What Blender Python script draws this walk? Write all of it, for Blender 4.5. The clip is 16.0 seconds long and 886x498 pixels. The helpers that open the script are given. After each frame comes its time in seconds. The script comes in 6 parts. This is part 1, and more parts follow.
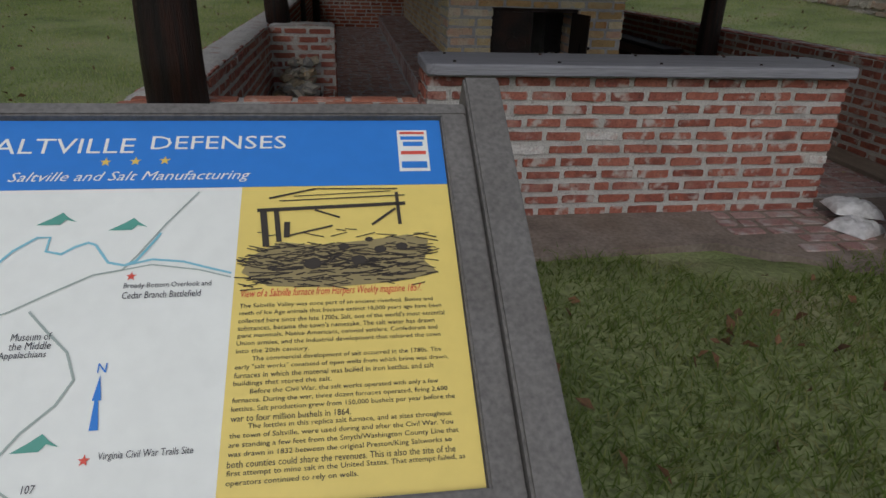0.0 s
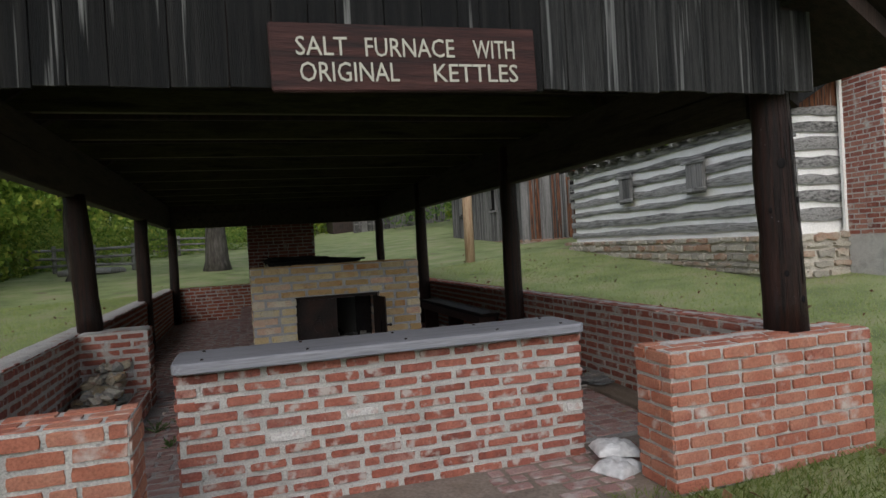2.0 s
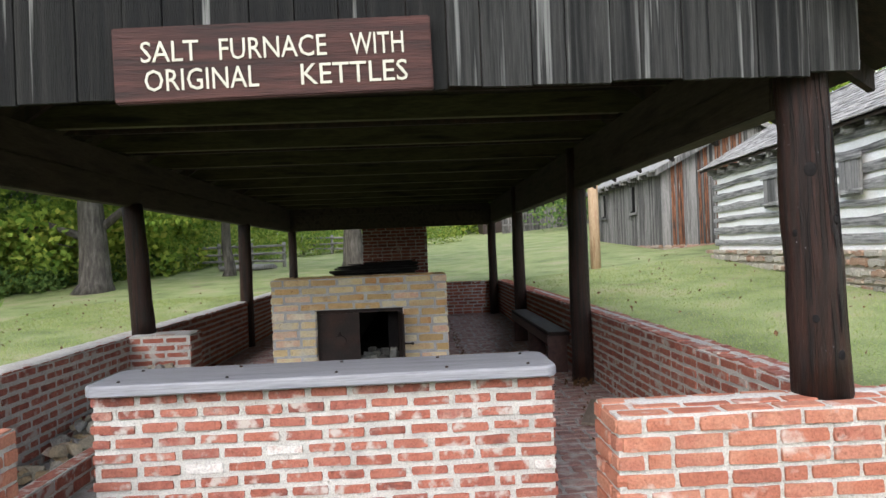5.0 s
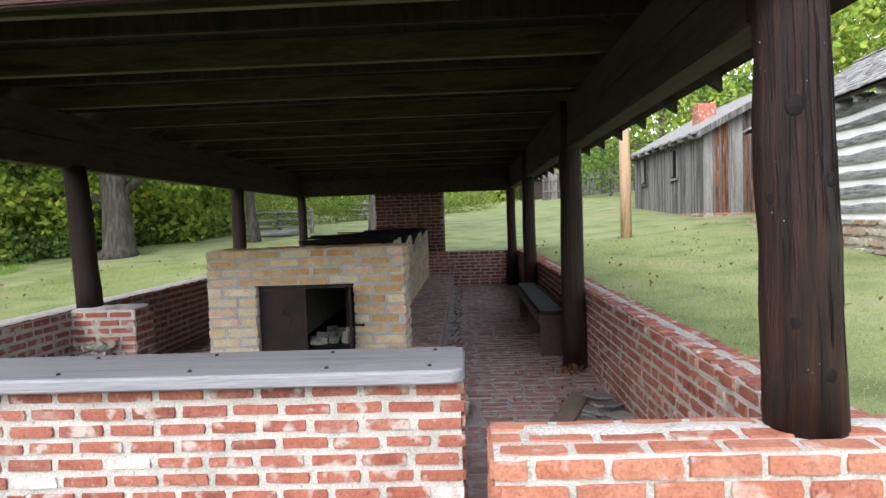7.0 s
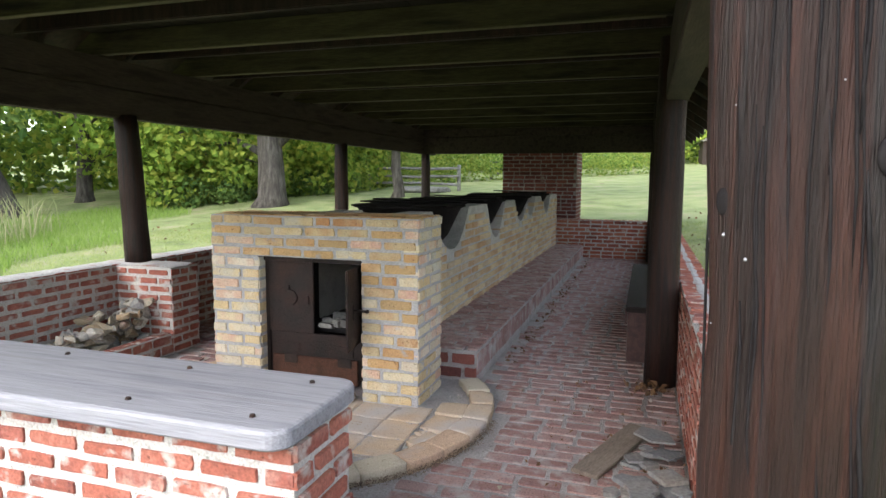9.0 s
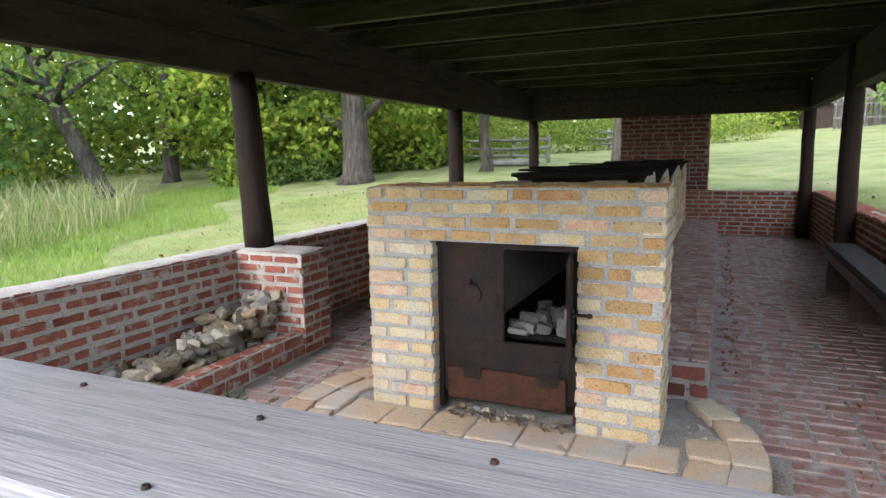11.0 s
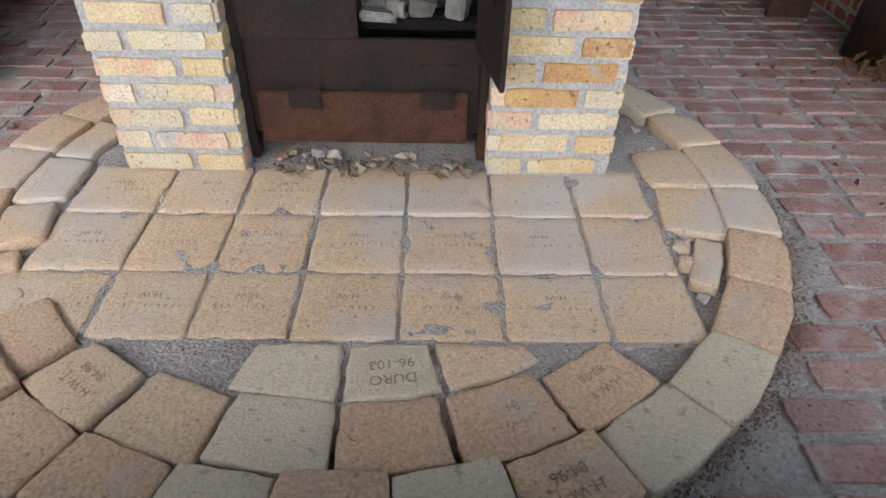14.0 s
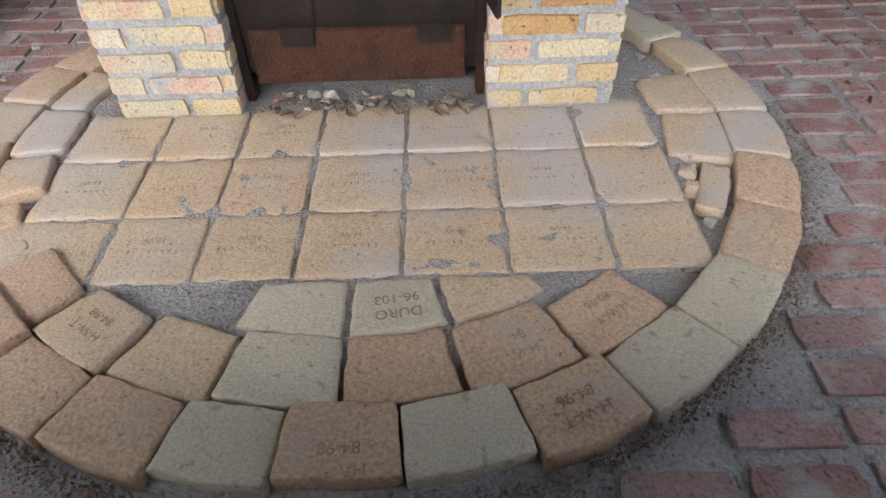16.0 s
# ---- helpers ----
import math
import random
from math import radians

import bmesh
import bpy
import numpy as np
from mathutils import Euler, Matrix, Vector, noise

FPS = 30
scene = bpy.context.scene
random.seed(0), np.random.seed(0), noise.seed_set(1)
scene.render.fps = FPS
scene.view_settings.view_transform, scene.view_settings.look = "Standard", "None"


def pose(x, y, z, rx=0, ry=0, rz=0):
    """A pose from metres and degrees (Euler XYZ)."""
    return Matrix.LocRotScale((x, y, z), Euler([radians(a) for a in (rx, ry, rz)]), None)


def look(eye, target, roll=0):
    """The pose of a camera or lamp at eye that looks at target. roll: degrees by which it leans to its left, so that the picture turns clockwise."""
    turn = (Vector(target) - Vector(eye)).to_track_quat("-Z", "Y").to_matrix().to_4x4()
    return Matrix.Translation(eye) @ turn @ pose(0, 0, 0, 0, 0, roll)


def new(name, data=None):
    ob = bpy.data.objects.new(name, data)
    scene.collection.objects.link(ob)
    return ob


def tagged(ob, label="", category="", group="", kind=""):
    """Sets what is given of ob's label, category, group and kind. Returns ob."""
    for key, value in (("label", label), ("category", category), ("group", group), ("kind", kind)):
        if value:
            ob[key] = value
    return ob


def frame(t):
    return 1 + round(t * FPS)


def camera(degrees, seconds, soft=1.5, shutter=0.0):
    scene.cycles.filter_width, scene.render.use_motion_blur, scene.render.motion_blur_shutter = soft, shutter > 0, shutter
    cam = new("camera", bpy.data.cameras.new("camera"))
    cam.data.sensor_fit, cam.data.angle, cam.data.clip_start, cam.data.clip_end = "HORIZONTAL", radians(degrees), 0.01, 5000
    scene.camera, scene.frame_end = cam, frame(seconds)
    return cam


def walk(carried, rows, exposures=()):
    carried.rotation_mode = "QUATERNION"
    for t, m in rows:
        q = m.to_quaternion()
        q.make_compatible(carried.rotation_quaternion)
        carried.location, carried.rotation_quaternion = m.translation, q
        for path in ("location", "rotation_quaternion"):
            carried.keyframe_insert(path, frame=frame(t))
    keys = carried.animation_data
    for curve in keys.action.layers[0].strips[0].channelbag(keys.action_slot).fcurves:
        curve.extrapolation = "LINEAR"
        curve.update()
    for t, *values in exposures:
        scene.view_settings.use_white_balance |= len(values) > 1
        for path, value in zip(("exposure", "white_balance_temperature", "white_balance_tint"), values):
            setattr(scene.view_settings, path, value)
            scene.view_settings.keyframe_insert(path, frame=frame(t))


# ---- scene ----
cam = camera(70.2, 16.0, soft=1.5)
ROWS = [
    (0.0, -1.579, -5.400, 1.271, 65.65, -1.78, -8.00),
    (0.5, -1.448, -5.694, 1.314, 75.88, -1.70, -7.36),
    (1.0, -1.282, -5.734, 1.365, 84.27, 0.03, -10.65),
    (1.5, -1.083, -5.653, 1.373, 87.81, 1.51, -14.84),
    (2.0, -0.811, -5.710, 1.363, 89.53, 3.25, -17.55),
    (2.5, -0.507, -5.745, 1.368, 89.56, 3.08, -17.35),
    (3.0, -0.239, -5.602, 1.391, 89.73, 2.90, -17.18),
    (3.5, -0.070, -5.527, 1.400, 89.81, 2.97, -14.86),
    (4.0, 0.146, -5.570, 1.419, 90.29, 2.49, -7.90),
    (6.5, 0.987, -4.952, 1.435, 88.64, 2.08, 0.16),
    (7.0, 1.213, -4.718, 1.422, 87.29, 1.92, 2.02),
    (7.5, 1.398, -4.385, 1.440, 86.85, 1.77, 3.56),
    (8.0, 1.716, -4.122, 1.434, 85.11, 1.60, 8.55),
    (8.5, 1.933, -3.835, 1.443, 83.95, 0.69, 13.76),
    (9.0, 2.052, -3.594, 1.473, 83.71, -0.33, 17.89),
    (9.5, 1.936, -3.484, 1.441, 82.47, -0.03, 26.50),
    (12.0, 0.349, -2.371, 1.356, 79.07, 1.82, 15.35),
    (12.5, 0.221, -2.139, 1.317, 74.24, 0.49, 7.97),
    (13.0, 0.180, -1.968, 1.265, 63.42, -1.25, 2.61),
    (13.5, 0.172, -1.779, 1.157, 54.93, -1.99, 0.69),
    (14.0, 0.189, -1.703, 1.112, 51.07, -1.03, -0.33),
    (14.5, 0.198, -1.696, 1.089, 49.86, -0.29, -0.87),
    (15.0, 0.205, -1.707, 1.079, 48.49, 0.26, -1.03),
    (15.5, 0.216, -1.713, 1.068, 47.07, 0.85, -1.14),
    (16.0, 0.207, -1.717, 1.074, 46.51, 1.34, -1.22),
]
EXPOSURES = [(0.0, -1.62), (0.5, -1.62), (1.0, -1.72), (1.5, -1.36), (2.0, -0.85), (2.5, -0.4), (3.0, -0.1), (3.5, 0.1), (4.0, 0.25),
             (6.5, 0.6), (8.0, 0.85), (9.5, 1.2), (12.0, 1.2), (12.5, 1.25), (13.0, 1.22), (14.0, 1.22), (16.0, 1.24)]
walk(cam, [(t, pose(x, y, z, rx, ry, rz)) for t, x, y, z, rx, ry, rz in ROWS], EXPOSURES)

# ---- light: a bright overcast sky with a wide, weak sun ----
world = bpy.data.worlds.new("sky")
scene.world = world
world.use_nodes = True
wn = world.node_tree.nodes
sky = wn.new("ShaderNodeTexSky")
sky.sky_type = "NISHITA"
sky.sun_disc = False
sky.sun_elevation, sky.sun_rotation = radians(38), radians(204)
sky.air_density, sky.dust_density, sky.ozone_density = 1.0, 1.5, 1.0
hazy = wn.new("ShaderNodeHueSaturation")
hazy.inputs["Saturation"].default_value = 0.5
world.node_tree.links.new(sky.outputs[0], hazy.inputs["Color"])
world.node_tree.links.new(hazy.outputs[0], wn["Background"].inputs[0])
wn["Background"].inputs[1].default_value = 0.47
sun = new("sun", bpy.data.lights.new("sun", "SUN"))
sun.data.energy, sun.data.angle, sun.data.color = 1.4, radians(80), (1.0, 0.98, 0.96)
sun.matrix_world = look((-9, -20, 17), (0, 0, 0))

# ---- materials ----
MATS = {}


def material(name, colours, scale=6.0, rough=0.85, bump=0.3, fine=60.0, metal=0.0, island=0.0, per_object=0.0, stain=None, stain_at=0.6, stain_scale=3.0, stretch=(1, 1, 1), dist=0.01, spec=0.3, world_space=True, grain_mix=0.55, stain_soft=0.08, pits=0.0, pit_scale=60.0):
    """Noise-mixed colours, a second scale of stains, per-piece variation and bump."""
    m = bpy.data.materials.new(name)
    m.use_nodes = True
    n, l = m.node_tree.nodes, m.node_tree.links
    b = n["Principled BSDF"]
    b.inputs["Roughness"].default_value, b.inputs["Metallic"].default_value = rough, metal
    b.inputs["Specular IOR Level"].default_value = spec
    geo = n.new("ShaderNodeNewGeometry") if world_space else n.new("ShaderNodeTexCoord")
    place = geo.outputs["Position"] if world_space else geo.outputs["Object"]
    mp = n.new("ShaderNodeMapping")
    mp.inputs["Scale"].default_value = stretch
    l.new(place, mp.inputs[0])

    def noise_node(s, detail=4):
        t = n.new("ShaderNodeTexNoise")
        t.inputs["Scale"].default_value, t.inputs["Detail"].default_value = s, detail
        l.new(mp.outputs[0], t.inputs["Vector"])
        return t.outputs["Fac"]

    big = noise_node(scale)
    fac = big
    if per_object or island:
        rnd = n.new("ShaderNodeObjectInfo").outputs["Random"] if per_object else n.new("ShaderNodeNewGeometry").outputs["Random Per Island"]
        mx = n.new("ShaderNodeMix")
        mx.inputs["Factor"].default_value = per_object or island
        spread = n.new("ShaderNodeMapRange")
        spread.inputs["From Min"].default_value, spread.inputs["From Max"].default_value = 0.32, 0.68
        l.new(big, spread.inputs["Value"])
        l.new(spread.outputs["Result"], mx.inputs["A"])
        l.new(rnd, mx.inputs["B"])
        fac = mx.outputs["Result"]
    ramp = n.new("ShaderNodeValToRGB")
    e = ramp.color_ramp.elements
    lo, hi = (0.05, 0.95) if (per_object or island) else (0.3, 0.7)
    for i, c in enumerate(colours):
        p = lo + (hi - lo) * i / max(1, len(colours) - 1)
        if i < 2:
            e[i].position, e[i].color = p, (*c, 1)
        else:
            e.new(p).color = (*c, 1)
    l.new(fac, ramp.inputs[0])
    out = ramp.outputs[0]
    grain = noise_node(fine, 6)
    mul = n.new("ShaderNodeMix")
    mul.data_type, mul.blend_type = "RGBA", "MULTIPLY"
    mul.inputs["Factor"].default_value = grain_mix
    gr = n.new("ShaderNodeValToRGB")
    gr.color_ramp.elements[0].position, gr.color_ramp.elements[0].color = 0.3, (0.45, 0.45, 0.45, 1)
    gr.color_ramp.elements[1].position, gr.color_ramp.elements[1].color = 0.65, (1.15, 1.15, 1.15, 1)
    l.new(grain, gr.inputs[0])
    l.new(out, mul.inputs["A"])
    l.new(gr.outputs[0], mul.inputs["B"])
    out = mul.outputs["Result"]
    if stain:
        st = noise_node(stain_scale, 8)
        sr = n.new("ShaderNodeValToRGB")
        sr.color_ramp.elements[0].position, sr.color_ramp.elements[1].position = stain_at, stain_at + stain_soft
        l.new(st, sr.inputs[0])
        sm = n.new("ShaderNodeMix")
        sm.data_type = "RGBA"
        sm.inputs["B"].default_value = (*stain, 1)
        l.new(sr.outputs[0], sm.inputs["Factor"])
        l.new(out, sm.inputs["A"])
        out = sm.outputs["Result"]
    height = grain
    if pits:
        pr = n.new("ShaderNodeValToRGB")
        pr.color_ramp.elements[0].position, pr.color_ramp.elements[0].color = 0.29, (0.25, 0.2, 0.17, 1)
        pr.color_ramp.elements[1].position = 0.37
        l.new(noise_node(pit_scale, 3), pr.inputs[0])
        pm = n.new("ShaderNodeMix")
        pm.data_type, pm.blend_type = "RGBA", "MULTIPLY"
        pm.inputs["Factor"].default_value = pits
        l.new(out, pm.inputs["A"])
        l.new(pr.outputs[0], pm.inputs["B"])
        out = pm.outputs["Result"]
        hm = n.new("ShaderNodeMath")
        hm.operation = "MULTIPLY"
        l.new(grain, hm.inputs[0])
        l.new(pr.outputs[0], hm.inputs[1])
        height = hm.outputs[0]
    l.new(out, b.inputs["Base Color"])
    bp = n.new("ShaderNodeBump")
    bp.inputs["Strength"].default_value, bp.inputs["Distance"].default_value = bump, dist
    l.new(height, bp.inputs["Height"])
    l.new(bp.outputs[0], b.inputs["Normal"])
    MATS[name] = m
    return m


RED_BRICK = material("red_brick", [(0.17, 0.058, 0.046), (0.29, 0.092, 0.062), (0.345, 0.128, 0.09), (0.25, 0.08, 0.06), (0.36, 0.19, 0.15)], 12, per_object=0.7, stain=(0.40, 0.345, 0.315), stain_at=0.545, stain_scale=11, stain_soft=0.1, fine=90, bump=0.5, pits=0.5, pit_scale=60)
ORANGE_BRICK = material("orange_brick", [(0.27, 0.094, 0.064), (0.355, 0.128, 0.08), (0.40, 0.18, 0.12), (0.31, 0.11, 0.076)], 9, per_object=0.7, stain=(0.47, 0.40, 0.36), stain_at=0.585, stain_scale=8, stain_soft=0.14, fine=90, bump=0.5, pits=0.4, pit_scale=60)
DARK_BRICK = material("dark_red_brick", [(0.10, 0.035, 0.03), (0.17, 0.055, 0.045), (0.22, 0.08, 0.06)], 5, per_object=0.6, stain=(0.30, 0.27, 0.25), stain_at=0.66, stain_scale=7, fine=90)
FAR_BRICK = material("old_red_brick", [(0.15, 0.05, 0.04), (0.26, 0.085, 0.06), (0.34, 0.16, 0.12), (0.22, 0.08, 0.06)], 5, island=0.75, fine=70, stain=(0.46, 0.40, 0.36), stain_at=0.57, stain_scale=6, stain_soft=0.12)
FIRE_BRICK = material("buff_firebrick", [(0.50, 0.47, 0.39), (0.58, 0.47, 0.28), (0.56, 0.41, 0.22), (0.62, 0.54, 0.37), (0.54, 0.47, 0.35), (0.58, 0.38, 0.27), (0.65, 0.58, 0.45), (0.56, 0.34, 0.25), (0.61, 0.50, 0.31)], 7, per_object=0.85, stain=(0.40, 0.39, 0.38), stain_at=0.62, stain_scale=9, fine=130, grain_mix=0.5, pits=0.6, pit_scale=75, bump=0.5)
FIRE_BRICK_TAN = material("tan_firebrick", [(0.42, 0.28, 0.13), (0.52, 0.33, 0.15), (0.40, 0.20, 0.085), (0.56, 0.43, 0.25), (0.46, 0.26, 0.11), (0.50, 0.40, 0.24), (0.47, 0.30, 0.15)], 7, per_object=0.85, stain=(0.33, 0.30, 0.27), stain_at=0.63, stain_scale=9, fine=130, grain_mix=0.55, pits=0.8, pit_scale=70, bump=0.5)
FIRE_BRICK_FAR = material("buff_brick_plastered", [(0.52, 0.40, 0.24), (0.62, 0.50, 0.32), (0.46, 0.28, 0.15), (0.52, 0.45, 0.34)], 4, island=0.75, stain=(0.47, 0.43, 0.37), stain_at=0.64, stain_scale=5, fine=80)
FIRE_BRICK_NEAR = material("buff_brick_smeared", [(0.52, 0.40, 0.24), (0.62, 0.50, 0.32), (0.46, 0.28, 0.15), (0.52, 0.45, 0.34)], 4, per_object=0.75, stain=(0.47, 0.43, 0.37), stain_at=0.64, stain_scale=5, fine=80)
material("dark_red_brick_joined", [(0.10, 0.035, 0.03), (0.17, 0.055, 0.045), (0.22, 0.08, 0.06)], 5, island=0.6, stain=(0.30, 0.27, 0.25), stain_at=0.66, stain_scale=7, fine=90)
FLOOR_BRICK = material("worn_floor_brick", [(0.23, 0.13, 0.12), (0.29, 0.165, 0.15), (0.36, 0.235, 0.215), (0.28, 0.19, 0.18)], 4, per_object=0.7, stain=(0.38, 0.35, 0.33), stain_at=0.49, stain_scale=9, stain_soft=0.2, fine=110, bump=0.7, rough=0.8, pits=0.5, pit_scale=55)
FLOOR_BRICK_FAR = material("worn_floor_brick_far", [(0.23, 0.13, 0.12), (0.29, 0.165, 0.15), (0.36, 0.235, 0.215), (0.28, 0.19, 0.18)], 4, island=0.7, stain=(0.38, 0.35, 0.33), stain_at=0.49, stain_scale=9, stain_soft=0.2, fine=110, bump=0.7, rough=0.8, pits=0.5, pit_scale=55)
MORTAR = material("grey_mortar", [(0.36, 0.35, 0.33), (0.48, 0.465, 0.44), (0.41, 0.39, 0.365)], 5, fine=110, bump=0.7, pits=0.4, pit_scale=50)
LIMED_BRICK = material("lime_splashed_brick", [(0.46, 0.43, 0.41), (0.56, 0.54, 0.52), (0.36, 0.19, 0.15)], 12, fine=90)
MORTAR_BLUE = material("blue_grey_mortar", [(0.32, 0.32, 0.33), (0.43, 0.42, 0.42)], 8, fine=120, bump=0.5)
DIRT = material("trodden_dirt", [(0.14, 0.11, 0.09), (0.22, 0.18, 0.15), (0.17, 0.13, 0.10)], 2.5, fine=50, bump=0.6)
MORTAR_FLOOR = material("dirty_floor_mortar", [(0.26, 0.24, 0.235), (0.38, 0.36, 0.35), (0.31, 0.285, 0.275)], 3, fine=110, bump=0.9, dist=0.015, pits=0.5, pit_scale=45, stain=(0.19, 0.15, 0.125), stain_at=0.6, stain_scale=5, stain_soft=0.18)
HEARTH = material("buff_hearth_tile", [(0.51, 0.405, 0.30), (0.55, 0.415, 0.285), (0.53, 0.385, 0.265), (0.56, 0.455, 0.345)], 5, per_object=0.7, stain=(0.44, 0.415, 0.395), stain_at=0.46, stain_scale=2.6, stain_soft=0.25, fine=150, grain_mix=0.55, bump=0.3, pits=0.5, pit_scale=85)
HEARTH_ORANGE = material("orange_firebrick", [(0.49, 0.335, 0.232), (0.545, 0.39, 0.272), (0.46, 0.315, 0.225)], 5, per_object=0.7, fine=130, stain=(0.40, 0.345, 0.30), stain_at=0.58, stain_scale=6, stain_soft=0.2, grain_mix=0.6, bump=0.35, pits=0.5, pit_scale=80)
HEARTH_GREY = material("grey_buff_firebrick", [(0.49, 0.435, 0.335), (0.55, 0.485, 0.38)], 5, per_object=0.5, fine=150, grain_mix=0.4, bump=0.35, stain=(0.42, 0.375, 0.30), stain_at=0.56, stain_scale=5, stain_soft=0.2, pits=0.4, pit_scale=40)
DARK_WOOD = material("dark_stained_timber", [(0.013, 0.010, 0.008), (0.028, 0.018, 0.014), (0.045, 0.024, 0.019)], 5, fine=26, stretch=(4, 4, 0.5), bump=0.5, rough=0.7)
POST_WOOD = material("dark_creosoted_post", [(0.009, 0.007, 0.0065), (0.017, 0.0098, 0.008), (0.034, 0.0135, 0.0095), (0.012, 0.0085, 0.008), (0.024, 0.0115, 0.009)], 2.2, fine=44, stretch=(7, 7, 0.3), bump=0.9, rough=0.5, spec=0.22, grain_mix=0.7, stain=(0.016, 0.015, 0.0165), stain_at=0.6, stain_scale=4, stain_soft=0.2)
# paler tone that stands for light caught on the joists' undersides
LIT_EDGE = material("lit_edge_tone", [(0.10, 0.093, 0.055), (0.17, 0.16, 0.10)], 4, fine=26, stretch=(0.5, 4, 4))
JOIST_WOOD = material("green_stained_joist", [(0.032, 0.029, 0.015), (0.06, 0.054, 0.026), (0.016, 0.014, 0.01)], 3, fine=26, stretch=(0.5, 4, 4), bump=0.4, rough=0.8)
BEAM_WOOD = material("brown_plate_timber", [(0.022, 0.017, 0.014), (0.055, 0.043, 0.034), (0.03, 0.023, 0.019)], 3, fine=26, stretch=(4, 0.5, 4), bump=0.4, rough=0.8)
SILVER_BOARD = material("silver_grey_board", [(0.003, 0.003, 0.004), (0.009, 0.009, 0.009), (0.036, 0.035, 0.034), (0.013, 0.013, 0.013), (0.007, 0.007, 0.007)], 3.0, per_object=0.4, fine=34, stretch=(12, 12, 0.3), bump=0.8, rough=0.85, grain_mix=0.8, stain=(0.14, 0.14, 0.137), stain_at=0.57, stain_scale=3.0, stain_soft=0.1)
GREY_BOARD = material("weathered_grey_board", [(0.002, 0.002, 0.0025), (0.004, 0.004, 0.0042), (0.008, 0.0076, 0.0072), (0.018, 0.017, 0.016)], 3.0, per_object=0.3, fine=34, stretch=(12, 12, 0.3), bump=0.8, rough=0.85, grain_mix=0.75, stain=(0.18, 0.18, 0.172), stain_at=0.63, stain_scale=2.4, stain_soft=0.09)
CAP_WOOD = material("pale_grey_plank", [(0.16, 0.16, 0.185), (0.25, 0.25, 0.275), (0.20, 0.20, 0.222)], 3, fine=20, stretch=(0.35, 8, 8), bump=0.35, grain_mix=0.45, rough=0.6, stain=(0.20, 0.185, 0.19), stain_at=0.6, stain_soft=0.2)
GRASS_GROUND = material("lawn", [(0.13, 0.16, 0.06), (0.185, 0.225, 0.085), (0.235, 0.265, 0.115), (0.28, 0.26, 0.15)], 1.2, fine=38, bump=0.7, dist=0.04, stain=(0.15, 0.12, 0.075), stain_at=0.66, stain_scale=1.1)
IRON = material("rusty_black_iron", [(0.014, 0.011, 0.0105), (0.026, 0.016, 0.0135), (0.042, 0.02, 0.0135)], 5, fine=70, rough=0.65, metal=0.3, bump=0.4, stain=(0.085, 0.034, 0.018), stain_at=0.62, stain_scale=5, stain_soft=0.2)
RUST = material("rust_red_iron", [(0.045, 0.02, 0.013), (0.08, 0.033, 0.02), (0.035, 0.017, 0.0125)], 9, fine=120, rough=0.85, metal=0.1, bump=0.7, pits=0.6, pit_scale=90)
KETTLE_IRON = material("soot_black_iron", [(0.009, 0.008, 0.009), (0.018, 0.016, 0.016)], 6, fine=60, rough=0.85, spec=0.08)


# ---- helpers for meshes ----
def mesh_of(name, bm, mat):
    me = bpy.data.meshes.new(name)
    bm.to_mesh(me)
    bm.free()
    if mat:
        me.materials.append(mat)
    return me


def part(name, bm, mat, parent, label=""):
    ob = new(name, mesh_of(name, bm, mat))
    ob.parent = parent
    if parent is not None:
        ob.matrix_parent_inverse = Matrix.Identity(4)
    return tagged(ob, label)


def thing(name, label, category, at=(0, 0, 0), group="", kind=""):
    ob = new(name)
    ob.location = at
    ob.empty_display_size = 0.1
    return tagged(ob, label, category, group, kind)


def solid(name, bm, mat, label, category, kind="", group=""):
    return tagged(new(name, mesh_of(name, bm, mat)), label, category, group, kind)


def add_box(bm, lo, hi, bevel=0.0, m=None):
    c = [(a + b) / 2 for a, b in zip(lo, hi)]
    s = [b - a for a, b in zip(lo, hi)]
    mat = Matrix.Translation(c) @ Matrix.Diagonal((*s, 1))
    if m is not None:
        mat = m @ mat
    made = bmesh.ops.create_cube(bm, size=1.0, matrix=mat)["verts"]
    if bevel:
        edges = list({e for v in made for e in v.link_edges})
        bmesh.ops.bevel(bm, geom=edges, offset=bevel, segments=2, affect="EDGES")
    return bm


def box(lo, hi, bevel=0.0, m=None):
    return add_box(bmesh.new(), lo, hi, bevel, m)


def add_tube(bm, points, radii, sides=10, wobble=0.0, seed=0, close=True):
    """A tapering tube through points."""
    rng = random.Random(seed)
    rings = []
    for i, (p, r) in enumerate(zip(points, radii)):
        p = Vector(p)
        a = Vector(points[max(0, i - 1)])
        b = Vector(points[min(len(points) - 1, i + 1)])
        d = (b - a).normalized()
        side = d.cross(Vector((0, 0, 1)) if abs(d.z) < 0.7 else Vector((0, 1, 0))).normalized()
        q = Matrix((side, d.cross(side), d)).transposed()
        rings.append([bm.verts.new(p + q @ Vector((math.cos(2 * math.pi * k / sides), math.sin(2 * math.pi * k / sides), 0)) * r * (1 + rng.uniform(-wobble, wobble))) for k in range(sides)])
    for a, b in zip(rings, rings[1:]):
        for k in range(sides):
            f = bm.faces.new((a[k], a[(k + 1) % sides], b[(k + 1) % sides], b[k]))
            f.smooth = True
    if close:
        bm.faces.new(rings[0][::-1])
        bm.faces.new(rings[-1])
    return bm


